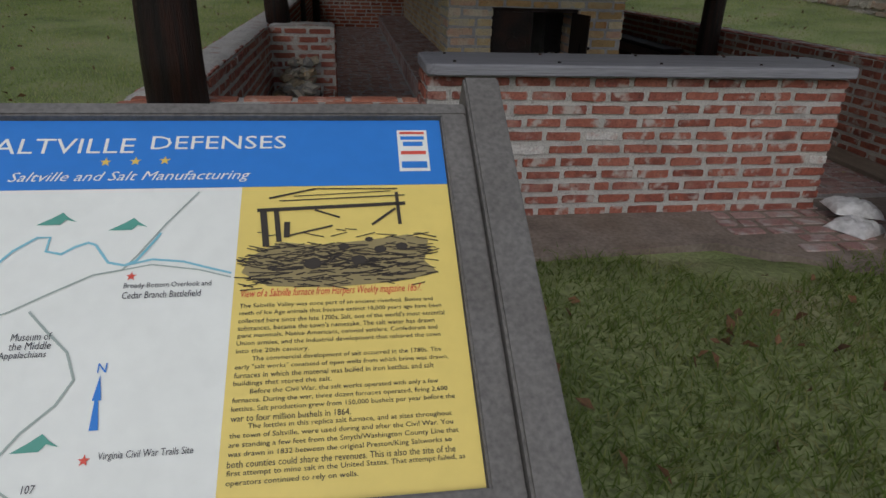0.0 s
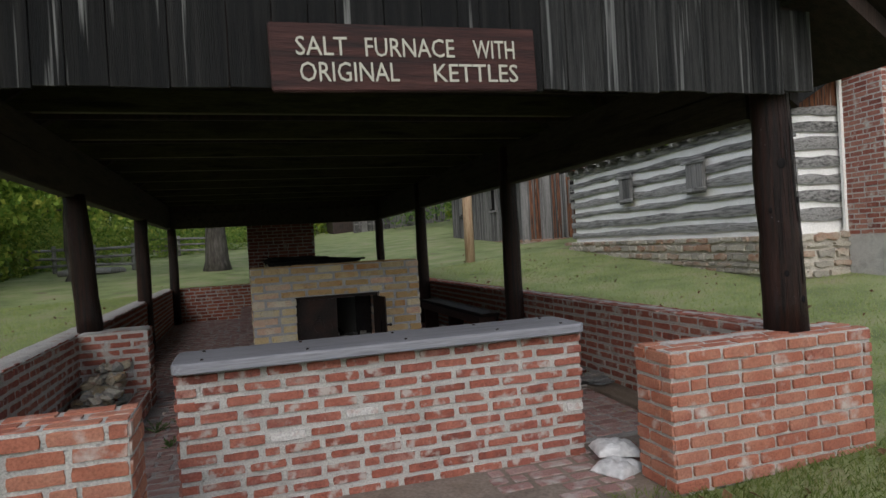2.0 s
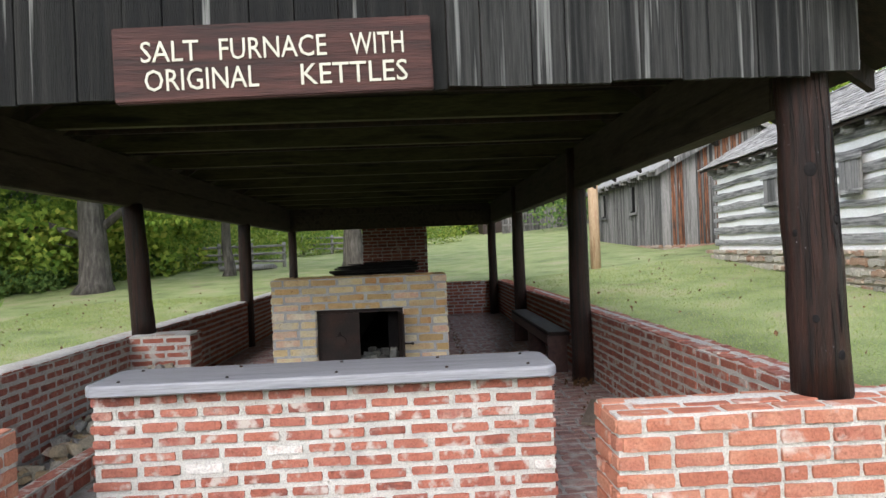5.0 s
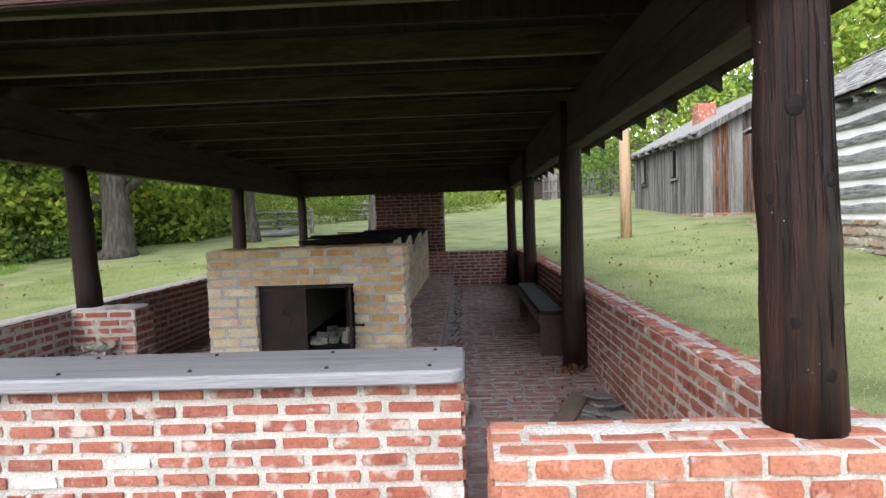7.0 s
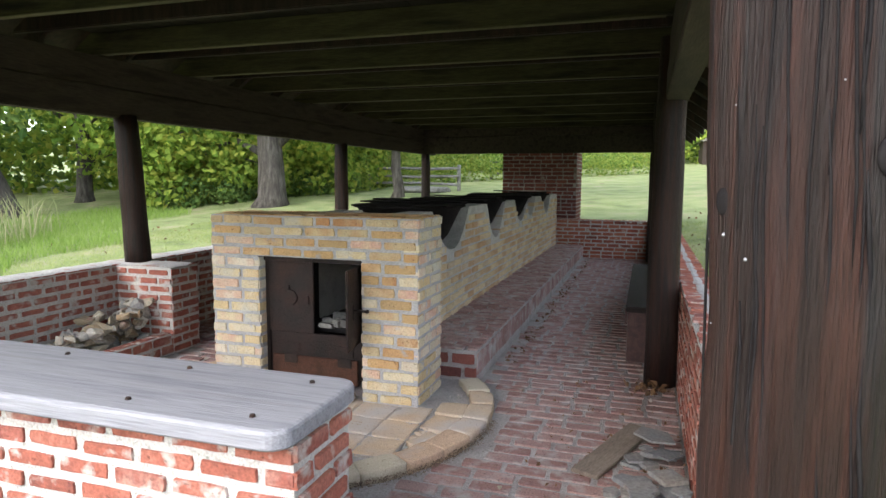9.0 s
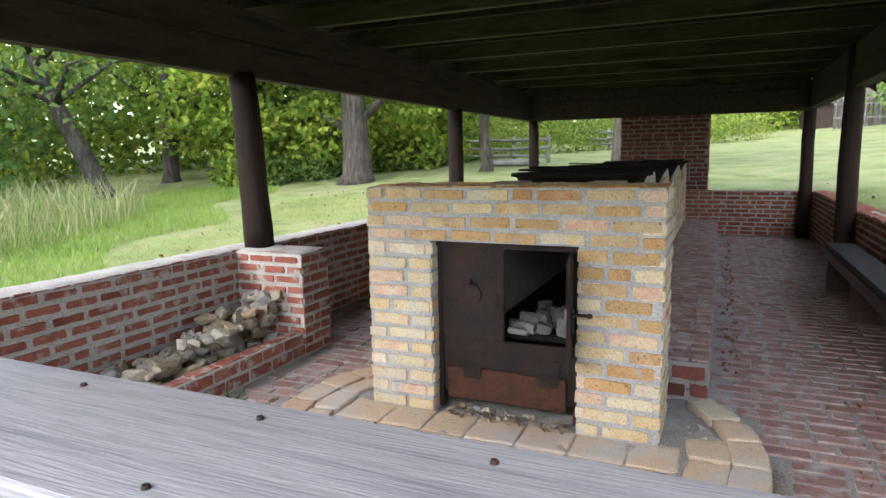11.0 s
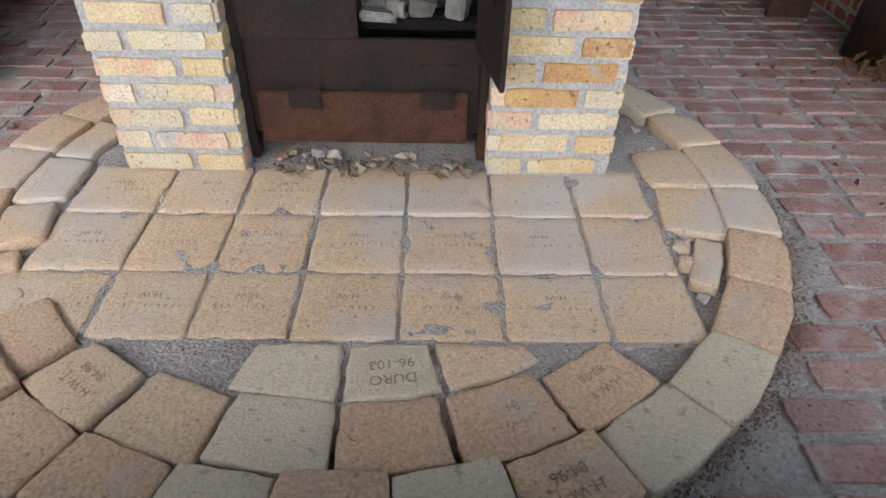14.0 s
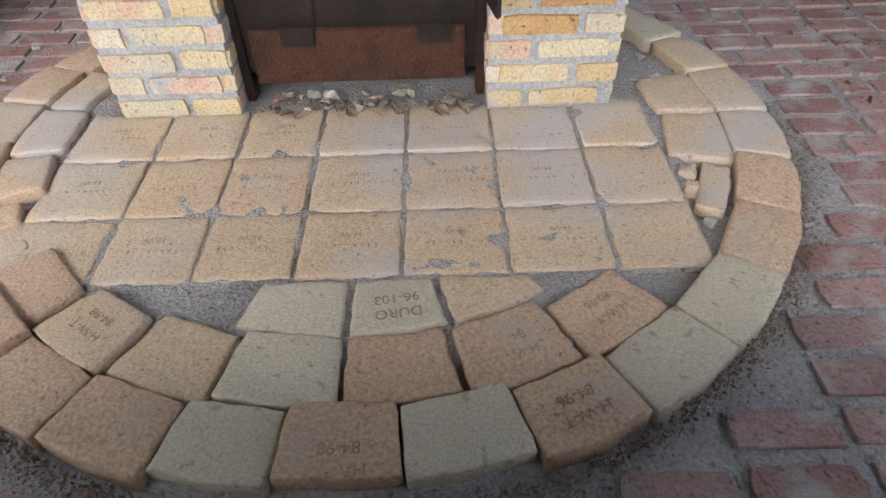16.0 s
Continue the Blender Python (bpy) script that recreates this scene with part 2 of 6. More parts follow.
def prism(outline, lo, hi, axis="y"):
    """A flat outline (pairs) drawn out from lo to hi along an axis."""
    bm = bmesh.new()

    def at(a, b, c):
        return {"y": (a, c, b), "z": (a, b, c), "x": (c, a, b)}[axis]

    one = [bm.verts.new(at(a, b, lo)) for a, b in outline]
    two = [bm.verts.new(at(a, b, hi)) for a, b in outline]
    bm.faces.new(one)
    bm.faces.new(two[::-1])
    n = len(outline)
    for i in range(n):
        bm.faces.new((one[i], two[i], two[(i + 1) % n], one[(i + 1) % n]))
    bmesh.ops.recalc_face_normals(bm, faces=bm.faces)
    return bm


def brick_verts(rng, ragged=0.05):
    """Unit brick, face towards -y, ragged outline, rounded front edge."""
    outline = []
    for a, b in ((-1, -1), (-0.55, -1), (0, -1), (0.55, -1), (1, -1), (1, 0), (1, 1), (0.55, 1), (0, 1), (-0.55, 1), (-1, 1), (-1, 0)):
        k = 0.965 if abs(a) == 1 and abs(b) == 1 else 1.0
        slip = rng.uniform(-0.09, 0.09) if 0 < abs(a) < 1 or a == 0 else 0
        outline.append(((a + slip) * 0.5 * k * (1 - rng.uniform(0, ragged)), b * 0.5 * k * (1 - rng.uniform(0, ragged * 3.2))))
    v = []
    for depth, inset in ((-0.5, 0.965), (-0.46, 1.0), (0.5, 1.0)):
        for a, b in outline:
            kx = 1 - (1 - inset) * 0.45
            v.append((a * kx, depth + (rng.uniform(-0.02, 0.02) if depth == -0.5 else 0), b * (1 - (1 - inset) * 1.3)))
    n = len(outline)
    f = [tuple(range(n))[::1]]
    for r in range(2):
        for k in range(n):
            f.append((r * n + k, (r + 1) * n + k, (r + 1) * n + (k + 1) % n, r * n + (k + 1) % n))
    return v, f


RNG = random.Random(5)
BRICK_SHAPES = [brick_verts(RNG) for _ in range(9)]
BRICK_MESHES = {}


def brick_meshes(mat, shapes=None):
    if mat.name not in BRICK_MESHES:
        found = []
        for v, f in shapes or BRICK_SHAPES:
            me = bpy.data.meshes.new("brick")
            me.from_pydata(v, [], f)
            me.materials.append(mat)
            found.append(me)
        BRICK_MESHES[mat.name] = found
    return BRICK_MESHES[mat.name]


def brick_rows(length, height, pitch, course, joint, seed, skip=None, start=0.0):
    """Running bond: centre along, centre up, length and height of each brick."""
    rng = random.Random(seed)
    rows = max(1, round(height / course))
    ch = height / rows
    out = []
    for r in range(rows):
        x = -pitch * (0.5 if r % 2 else 0.0) + start + rng.uniform(-0.02, 0.02)
        while x < length - 0.02:
            w = pitch * (rng.choice((0.5, 1, 1)) if rng.random() < 0.16 else 1)
            a, b = max(0.0, x), min(length, x + w)
            if b - a > 0.055:
                u, z = (a + b) / 2, (r + 0.5) * ch
                if not (skip and skip(u, z)):
                    ga, gb = (joint / 2 * rng.uniform(0.7, 1.2) * (e > 0.001) for e in (a, length - b))
                    out.append(((a + ga + b - gb) / 2, z + rng.uniform(-0.003, 0.003), b - a - ga - gb, ch - joint * rng.uniform(0.75, 1.15)))
            x += w
    return out


WORN_SHAPES = [brick_verts(RNG, 0.085) for _ in range(12)]


def lay(parent, mat, frame_m, rows, depth, seed, proud=0.006, name="brick", limed=(), shapes=None):
    """Single bricks as parts; frame_m maps (along, out of the face = -y, up)."""
    rng = random.Random(seed)
    meshes = brick_meshes(mat, shapes)
    for u, z, w, h in rows:
        pick = rng.choice(meshes)
        if any(abs(u - a) < 0.1 and abs(z - b) < 0.036 for a, b in limed):
            pick = brick_meshes(LIMED_BRICK)[0]
        ob = new(name, pick)
        ob.parent = parent
        ob.matrix_parent_inverse = Matrix.Identity(4)
        flip = rng.choice((0, 180))
        ob.matrix_basis = frame_m @ pose(u, depth / 2 - proud + rng.uniform(-0.004, 0.003), z, 0, flip + rng.uniform(-0.9, 0.9), 0) @ Matrix.Diagonal((w, depth, h, 1))


def lay_joined(name, parent, mat, placed, seed, shapes=BRICK_SHAPES):
    """Many bricks in one mesh. placed: frame, rows, depth, proud."""
    rng = random.Random(seed)
    vs, fs = [], []
    for frame_m, rows, depth, proud in placed:
        for u, z, w, h in rows:
            m = frame_m @ pose(u, depth / 2 - proud + rng.uniform(-0.004, 0.003), z, 0, rng.uniform(-0.8, 0.8), 0) @ Matrix.Diagonal((w, depth, h, 1))
            v, f = rng.choice(shapes)
            k = len(vs)
            vs += [tuple(m @ Vector(p)) for p in v]
            fs += [tuple(i + k for i in q) for q in f]
    me = bpy.data.meshes.new(name)
    me.from_pydata(vs, [], fs)
    me.materials.append(mat)
    ob = new(name, me)
    ob.parent = parent
    return tagged(ob, kind="stuff")


def face(x, y, z, turn):
    """The frame of a wall face: x along it, -y out of it."""
    return pose(x, y, z, 0, 0, turn)


# ---- ground ----
def ground_height(x, y):
    h = -0.03 + 0.057 * max(0.0, y + 0.5) + 0.075 * max(0.0, x - 1.6) * min(1.0, max(0.0, (y + 7) / 6))
    if y > 45:
        h += 0.05 * (y - 45)
    if x < -3 and y < 14:
        h -= 0.02 * min(8.0, -3 - x)
    if -2.45 < x < 2.45 and -2.8 < y < 8.95:
        h = -0.05
    return h


xs = sorted({*[-400, -250, -150, -90, -60, -40], *[i * 1.5 - 30 for i in range(40)], *[i * 0.3 - 4.5 for i in range(31)], -2.46, -2.44, 2.44, 2.46, *[30, 40, 60, 90, 150, 250, 400]})
ys = sorted({*[-300, -150, -80, -40], *[i * 2 - 26 for i in range(42)], *[i * 0.3 - 6 for i in range(56)], -2.81, -2.79, 8.94, 8.96, *[70, 90, 130, 200, 300, 500]})
bm = bmesh.new()
grid = [[bm.verts.new((x, y, ground_height(x, y) + 0.02 * noise.noise((x * 0.8, y * 0.8, 0)))) for x in xs] for y in ys]
for j in range(len(ys) - 1):
    for i in range(len(xs) - 1):
        bm.faces.new((grid[j][i], grid[j][i + 1], grid[j + 1][i + 1], grid[j + 1][i])).smooth = True
ground = solid("ground", bm, GRASS_GROUND, "mown green lawn with dry patches sloping up behind the shelter", "lawn", "structure")

# ---- low brick walls of the shelter ----
WALL_TOP = 0.72
LEFT_IN, LEFT_OUT, RIGHT_IN, RIGHT_OUT = -2.27, -2.5, 2.31, 2.54
BACK_IN, BACK_OUT, FRONT_Y, PIER_BACK = 8.64, 8.88, -2.93, -2.62


def core(name, lo, hi, label, mat=MORTAR):
    return solid(name, box(lo, hi), mat, label, "wall", "structure")


floor = solid("floor", box((LEFT_OUT + 0.02, -2.0, -0.12), (RIGHT_OUT - 0.02, BACK_OUT - 0.02, -0.004)), MORTAR_FLOOR, "dirty mortar bed of the brick floor under the shelter", "floor", "structure")
apron = solid("pavement", prism([(-1.3, -2.3), (-0.9, -2.75), (0.3, -2.62), (0.9, -3.0), (1.5, -2.9), (2.3, -2.6), (2.3, -1.9), (-1.3, -1.9)], -0.1, -0.012, "z"), DIRT, "bare trodden dirt and brick strip before the front wall", "pavement", "structure")
wall_right = core("wall_right", (RIGHT_IN, PIER_BACK, -0.1), (RIGHT_OUT, BACK_OUT, WALL_TOP), "low red brick wall along the lawn")
wall_left = core("wall_left", (LEFT_OUT, PIER_BACK, -0.1), (LEFT_IN, BACK_OUT, WALL_TOP), "low red brick wall with pale mortar smears")
wall_back = core("wall_back", (LEFT_IN, BACK_IN, -0.1), (RIGHT_IN, BACK_OUT, WALL_TOP), "low dark red brick wall across the shelter's end")
pier_right = core("wall_pier_right", (1.275, FRONT_Y + 0.005, -0.1), (2.66, PIER_BACK, WALL_TOP + 0.01), "orange red brick return wall with crisp white joints")
pier_left = core("wall_pier_left", (-2.48, FRONT_Y, -0.1), (-1.29, PIER_BACK, WALL_TOP + 0.01), "orange red brick return wall behind the sign")
pier_mid = core("wall_pier_middle", (LEFT_IN, 0.66, -0.1), (-1.70, 0.98, WALL_TOP + 0.005), "short red brick pier carrying a post")
curb = core("wall_curb", (-1.82, -2.6, -0.1), (-1.71, 0.66, 0.17), "knee-low red brick curb around the rubble bin")
wall_front = core("wall_front", (-1.185, -2.165, -0.1), (1.17, -1.835, 0.765), "chest-low red brick screen wall with smeared pale mortar")

# plank cap of the screen wall
cap = thing("weathered_plank", "thick pale grey weathered plank bolted on the brick screen wall", "plank", (0, 0, 0))
def rounded(x0, x1, y0, y1, r, inset):
    out = []
    for cx, cy, a in ((x1 - r, y1 - r, 0), (x0 + r, y1 - r, 90), (x0 + r, y0 + r, 180), (x1 - r, y0 + r, 270)):
        for k in range(7):
            t = radians(a + 15 * k)
            out.append((cx + (r - inset) * math.cos(t), cy + (r - inset) * math.sin(t)))
    return out


bm = bmesh.new()
rings = [[bm.verts.new((x, y, z)) for x, y in rounded(-1.205, 1.19, -2.25, -1.775, 0.07, k)] for z, k in ((0.767, 0.006), (0.774, 0), (0.813, 0), (0.821, 0.004), (0.825, 0.012))]
for lo, hi in zip(rings, rings[1:]):
    for k in range(28):
        bm.faces.new((lo[k], lo[(k + 1) % 28], hi[(k + 1) % 28], hi[k]))
bm.faces.new(rings[-1])
bm.faces.new(rings[0][::-1])
part("board", bm, CAP_WOOD, cap)
for x in (-1.08, -0.5, 0.05, 0.6, 1.05):
    for y in (-2.17, -1.86):
        bm = bmesh.new()
        bmesh.ops.create_cone(bm, cap_ends=True, segments=10, radius1=0.0095, radius2=0.007, depth=0.008, matrix=pose(x + random.uniform(-0.04, 0.04), y, 0.8285))
        part("bolt", bm, IRON, cap, "dark sunken bolt head")

# ---- posts ----
def post(x, y, z0, z1, r, seed, lean=(0, 0)):
    rng = random.Random(seed)
    n = 9
    pts, rad = [], []
    for i in range(n):
        k = i / (n - 1)
        pts.append((x + lean[0] * k + rng.uniform(-0.005, 0.005), y + lean[1] * k + rng.uniform(-0.005, 0.005), z0 + (z1 - z0) * k))
        rad.append(r * (1.0 - 0.14 * k) * (1 + rng.uniform(-0.015, 0.015)))
    bm = add_tube(bmesh.new(), pts, rad, 22, 0.018, seed)
    return solid("post", bm, POST_WOOD, "round dark creosoted timber post carrying the roof", "post", group="roof posts")


FRONT_POST = post(2.262, -2.72, WALL_TOP, 2.3, 0.122, 11, (-0.045, 0))
post(-2.242, -2.79, WALL_TOP, 2.3, 0.115, 12)
post(2.19, 1.12, 0.0, 2.45, 0.112, 13)
post(2.19, 5.02, 0.0, 2.45, 0.105, 14)
post(2.17, 8.50, 0.0, 2.45, 0.10, 15)
post(-2.20, 0.84, WALL_TOP, 2.0, 0.11, 16, (-0.07, 0.0))
post(-2.30, 4.95, 0.0, 2.0, 0.11, 17)
post(-2.22, 8.5, 0.0, 2.0, 0.10, 18)

# ---- roof frame ----
def beam(name, lo, hi, mat, label, group=""):
    return solid(name, box(lo, hi, 0.008), mat, label, "beam", group=group)


beam("plate_beam", (-2.36, -2.6, 1.98), (-2.24, 9.2, 2.22), BEAM_WOOD, "deep brown plank beam over the posts", "plate beams")
beam("plate_beam", (-2.35, -2.6, 2.225), (-2.25, 9.2, 2.46), BEAM_WOOD, "upper brown plank beam with pale patches", "plate beams")
beam("plate_beam", (2.15, -2.6, 2.02), (2.30, 9.2, 2.22), BEAM_WOOD, "deep brown plank beam over the posts", "plate beams")
beam("plate_beam", (2.16, -2.6, 2.225), (2.29, 9.2, 2.46), BEAM_WOOD, "upper brown plank beam with pale patches", "plate beams")
beam("end_beam", (-2.23, 8.40, 1.98), (2.14, 8.55, 2.3), BEAM_WOOD, "dark cross beam at the shelter's end", "cross beams")
beam("end_beam", (-2.24, 8.41, 2.305), (2.15, 8.54, 2.46), BEAM_WOOD, "dark upper cross beam at the shelter's end", "cross beams")
for i in range(10):
    y = -1.68 + 1.128 * i
    joist = thing("joist", "green stained plank joist spanning the shelter", "joist", (0, y, 0), "joists")
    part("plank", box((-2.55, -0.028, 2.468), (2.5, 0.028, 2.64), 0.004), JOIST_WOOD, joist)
    # added strip: the light under each joist is put into its pale colour
    part("lower_edge", box((-2.2, -0.024, 2.462), (2.12, 0.024, 2.467)), LIT_EDGE, joist, "pale strip painting the light caught on the lower edge")
    # ties take the dark timber to paint the recess deeper in shade
    beam("ceiling_tie", (-2.5, y + 0.54, 2.53), (2.45, y + 0.60, 2.64), DARK_WOOD, "shallow tie between the joists, toned dark for shade", "ceiling ties")

# ceiling boards over the joists, coloured near black for the recess shade
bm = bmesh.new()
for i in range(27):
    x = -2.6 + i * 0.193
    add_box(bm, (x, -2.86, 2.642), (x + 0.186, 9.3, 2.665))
solid("ceiling", bm, material("shade_toned_ceiling_board", [(0.011, 0.010, 0.007), (0.022, 0.019, 0.013)], 3, island=0.4, fine=26, stretch=(5, 0.4, 4), rough=0.85), "board ceiling over the joists, toned dark for recess shade", "ceiling", "structure")

# roof planes with shingles
EAVE_X, EAVE_Z, PITCH = 2.85, 2.26, 0.68
RIDGE_Z = EAVE_Z + EAVE_X * PITCH
SHINGLE = material("weathered_wood_shingle", [(0.06, 0.055, 0.05), (0.12, 0.11, 0.10), (0.19, 0.18, 0.165)], 3, island=0.6, fine=30, stretch=(2, 2, 2), rough=0.9)
roof = thing("roof", "gabled dark timber roof with a wide overhang", "roof", kind="structure")
for s in (-1, 1):
    bm = prism([(0, RIDGE_Z), (s * EAVE_X, EAVE_Z), (s * EAVE_X, EAVE_Z + 0.045), (0, RIDGE_Z + 0.05)], -3.35, 9.4)
    part("roof_deck", bm, DARK_WOOD, roof)
    for i in range(16):
        y = -3.2 + i * 0.82
        bm = prism([(0, RIDGE_Z - 0.13), (s * (EAVE_X - 0.03), EAVE_Z - 0.11), (s * (EAVE_X - 0.03), EAVE_Z - 0.004), (0, RIDGE_Z - 0.004)], y, y + 0.05)
        part("rafter", bm, DARK_WOOD, roof)
    bm = bmesh.new()
    rng = random.Random(4)
    slope = math.atan(PITCH)
    for r in range(18):
        y = -3.4
        while y < 9.4:
            w = rng.uniform(0.1, 0.2)
            d = r * 0.19
            cx, cz = s * (EAVE_X + 0.04 - d * math.cos(slope) - 0.09), EAVE_Z + 0.055 + d * math.sin(slope) + 0.06
            add_box(bm, (-0.13, 0, 0), (0.13, w - 0.006, 0.016), 0, pose(cx, y, cz + rng.uniform(0, 0.008), 0, s * math.degrees(slope) - s * 3, 0))
            y += w
    tagged(part("shingles", bm, SHINGLE, roof), kind="stuff")

# front gable of upright boards
gable = thing("gable", "weathered grey upright boards closing the roof's front", "gable", kind="structure")
rng = random.Random(8)
x = -2.42
while x < 2.36:
    w = min(rng.uniform(0.11, 0.24), 2.37 - x)
    if w < 0.05:
        break
    top = min(EAVE_Z + (EAVE_X - abs(a)) * PITCH for a in (x, x + w)) - 0.01
    low = 2.085 + (x / 2.4) * 0.03 + rng.uniform(-0.012, 0.012)
    y = -2.905 + rng.uniform(0, 0.008)
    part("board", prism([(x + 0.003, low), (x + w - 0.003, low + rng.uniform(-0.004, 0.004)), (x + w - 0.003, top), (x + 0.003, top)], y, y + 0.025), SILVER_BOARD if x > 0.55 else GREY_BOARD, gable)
    x += w
part("backing", prism([(-2.4, 2.1), (2.34, 2.13), (2.34, 2.6), (-2.4, 2.6)], -2.875, -2.862), DARK_WOOD, gable)

# ---- furnace ----
FX0, FX1, FTOP = -0.765, 0.735, 1.235
OX0, OX1, OTOP, H0 = -0.40, 0.355, 0.955, 0.04
furnace = thing("salt_furnace", "buff firebrick salt furnace with an iron fire door", "furnace")
part("pillar", box((FX0 + 0.002, 0.003, 0.0), (OX0 - 0.002, 0.45, OTOP + 0.004)), MORTAR_BLUE, furnace, "blue grey mortar between buff firebricks")
part("pillar", box((OX1 + 0.002, 0.003, 0.0), (FX1 - 0.002, 0.45, OTOP + 0.004)), MORTAR_BLUE, furnace, "blue grey mortar between buff firebricks")
part("lintel", box((FX0 + 0.002, 0.003, OTOP + 0.005), (FX1 - 0.002, 0.45, FTOP - 0.004)), MORTAR_BLUE, furnace, "blue grey mortar between buff firebricks")
BODY, BODY_TOP, BODY_END = 0.41, 1.215, 8.58
notches = [(1.78, 0.54, 0.36), (3.5, 0.44, 0.40), (5.0, 0.44, 0.30), (5.75, 0.4, 0.27), (7.3, 0.4, 0.3)]


def body_top(y):
    z = BODY_TOP
    for c, half, deep in notches:
        d = abs(y - c) / half
        if d < 1:
            z = min(z, BODY_TOP - deep * (1 - d ** 2.2))
    return z


outline = [(0.45, 0.0)] + [(0.45 + (BODY_END - 0.45) * i / 160, body_top(0.45 + (BODY_END - 0.45) * i / 160)) for i in range(161)] + [(BODY_END, 0.0)]
for s in (-1, 1):
    part("side_wall", prism(outline, s * (BODY - 0.2), s * BODY, "x"), MORTAR, furnace, "plastered buff brick side wall scalloped round the kettles")
part("fire_bed", box((-0.2, 0.45, 0.0), (0.2, BODY_END, 0.45)), KETTLE_IRON, furnace)

# kettles sunk in the furnace, half covered by iron lids
def kettle(y, r, seed):
    k = thing("kettle", "soot black cast iron salt kettle sunk in the furnace", "kettle", (0, y, 1.2), "salt kettles")
    bm = bmesh.new()
    prof = [(0.04, -0.42), (r * 0.45, -0.38), (r * 0.75, -0.22), (r * 0.92, -0.05), (r, 0.02), (r + 0.04, 0.03), (r + 0.04, 0.05), (r * 0.94, 0.05), (r * 0.86, -0.05), (r * 0.7, -0.2), (r * 0.4, -0.34), (0.03, -0.38)]
    rings = [[bm.verts.new((a * math.cos(t * math.pi / 14), a * math.sin(t * math.pi / 14), b)) for t in range(28)] for a, b in prof]
    for a, b in zip(rings, rings[1:]):
        for t in range(28):
            bm.faces.new((a[t], a[(t + 1) % 28], b[(t + 1) % 28], b[t])).smooth = True
    part("bowl", bm, KETTLE_IRON, k)
    rng = random.Random(seed)
    for i in range(3):
        bm = box((-0.44, -0.13, 0.0), (0.44, 0.13, 0.014), 0.004, pose(rng.uniform(-0.08, 0.08), -0.3 + 0.3 * i, 0.046 + 0.010 * i, rng.uniform(-1.5, 1.5), rng.uniform(-2, 2), rng.uniform(-4, 4)))
        part("lid_board", bm, KETTLE_IRON, k, "charred black board lying over the bowl")


for i, y in enumerate((1.78, 3.5, 5.2, 6.9)):
    kettle(y, 0.47, i)

# ledges of brick along both sides
LEDGE = 0.25
ledges = []
for s, nm in ((1, "ledge_right"), (-1, "ledge_left")):
    x0, x1 = sorted((s * BODY, s * 0.93))
    ledges.append(solid("brick_ledge", box((x0, 0.70, 0.0), (x1, BODY_END + 0.02, LEDGE - 0.008)), MORTAR_FLOOR, "low worn brick ledge beside the furnace", "ledge"))

# chimney
chimney = thing("chimney", "dark red brick chimney stack at the furnace's end", "chimney")
part("core", box((-0.72, 8.9, 0.0), (0.735, 9.9, 4.9)), MORTAR_FLOOR, chimney)


# ---- writing ----
def words(body, x0, x1, z0, z1, lean=0.0):
    """Letters of the built-in font as a flat mesh filling a box in the xz plane."""
    cu = bpy.data.curves.new("writing", "FONT")
    cu.body, cu.resolution_u, cu.shear = body, 2, lean
    tmp = bpy.data.objects.new("writing", cu)
    scene.collection.objects.link(tmp)
    me = bpy.data.meshes.new_from_object(tmp)
    bpy.data.objects.remove(tmp)
    co = np.array([v.co[:] for v in me.vertices])
    lo, hi = co.min(0), co.max(0)
    bm = bmesh.new()
    bm.from_mesh(me)
    bpy.data.meshes.remove(me)
    for v in bm.verts:
        a = (v.co.x - lo[0]) / max(1e-6, hi[0] - lo[0])
        b = (v.co.y - lo[1]) / max(1e-6, hi[1] - lo[1])
        v.co = (x0 + a * (x1 - x0), 0, z0 + b * (z1 - z0))
    return bm


def plain(name, colour, rough=0.5, spec=0.4):
    return material(name, [tuple(c * 0.95 for c in colour), colour], 8, rough=rough, bump=0.02, fine=40, spec=spec, grain_mix=0.06)


# ---- name board on the gable ----
BOARD_RED = material("dark_red_stained_board", [(0.014, 0.007, 0.0065), (0.038, 0.0125, 0.0105), (0.066, 0.024, 0.019)], 3, fine=24, stretch=(0.6, 6, 9), bump=0.5, rough=0.7)
LETTER_WHITE = plain("cream_letter_paint", (0.46, 0.44, 0.37), 0.7)
name_board = thing("name_board", "dark red wooden board with cream routed letters on the gable", "sign", (-0.04, -2.93, 2.21))
name_board.rotation_euler = (0, radians(-1.2), 0)
bm = box((-0.62, -0.025, -0.148), (0.62, 0.018, 0.148), 0.006)
part("board", bm, BOARD_RED, name_board)
for body, x0, x1, z0, z1 in (("SALT", -0.51, -0.288, 0.006, 0.088), ("FURNACE", -0.208, 0.208, 0.004, 0.088), ("WITH", 0.302, 0.51, 0.002, 0.086),
                             ("ORIGINAL", -0.50, -0.062, -0.107, -0.022), ("KETTLES", 0.102, 0.52, -0.108, -0.025)):
    bm = words(body, x0, x1, z0, z1)
    thick = bmesh.ops.extrude_face_region(bm, geom=bm.faces[:])
    bmesh.ops.translate(bm, verts=[v for v in thick["geom"] if isinstance(v, bmesh.types.BMVert)], vec=(0, -0.004, 0))
    bmesh.ops.translate(bm, verts=bm.verts, vec=(0, -0.0255, 0))
    part("word", bm, LETTER_WHITE, name_board, "cream painted routed letters")

# ---- information panel on its stand ----
PANEL = pose(-1.443, -4.395, 1.038, 33.3, 0, 0)  # x to the right, y up the slope, z out of the panel
STAND_GREY = material("grey_powder_coated_metal", [(0.13, 0.12, 0.11), (0.17, 0.16, 0.15)], 8, fine=120, rough=0.55, bump=0.1, spec=0.4)
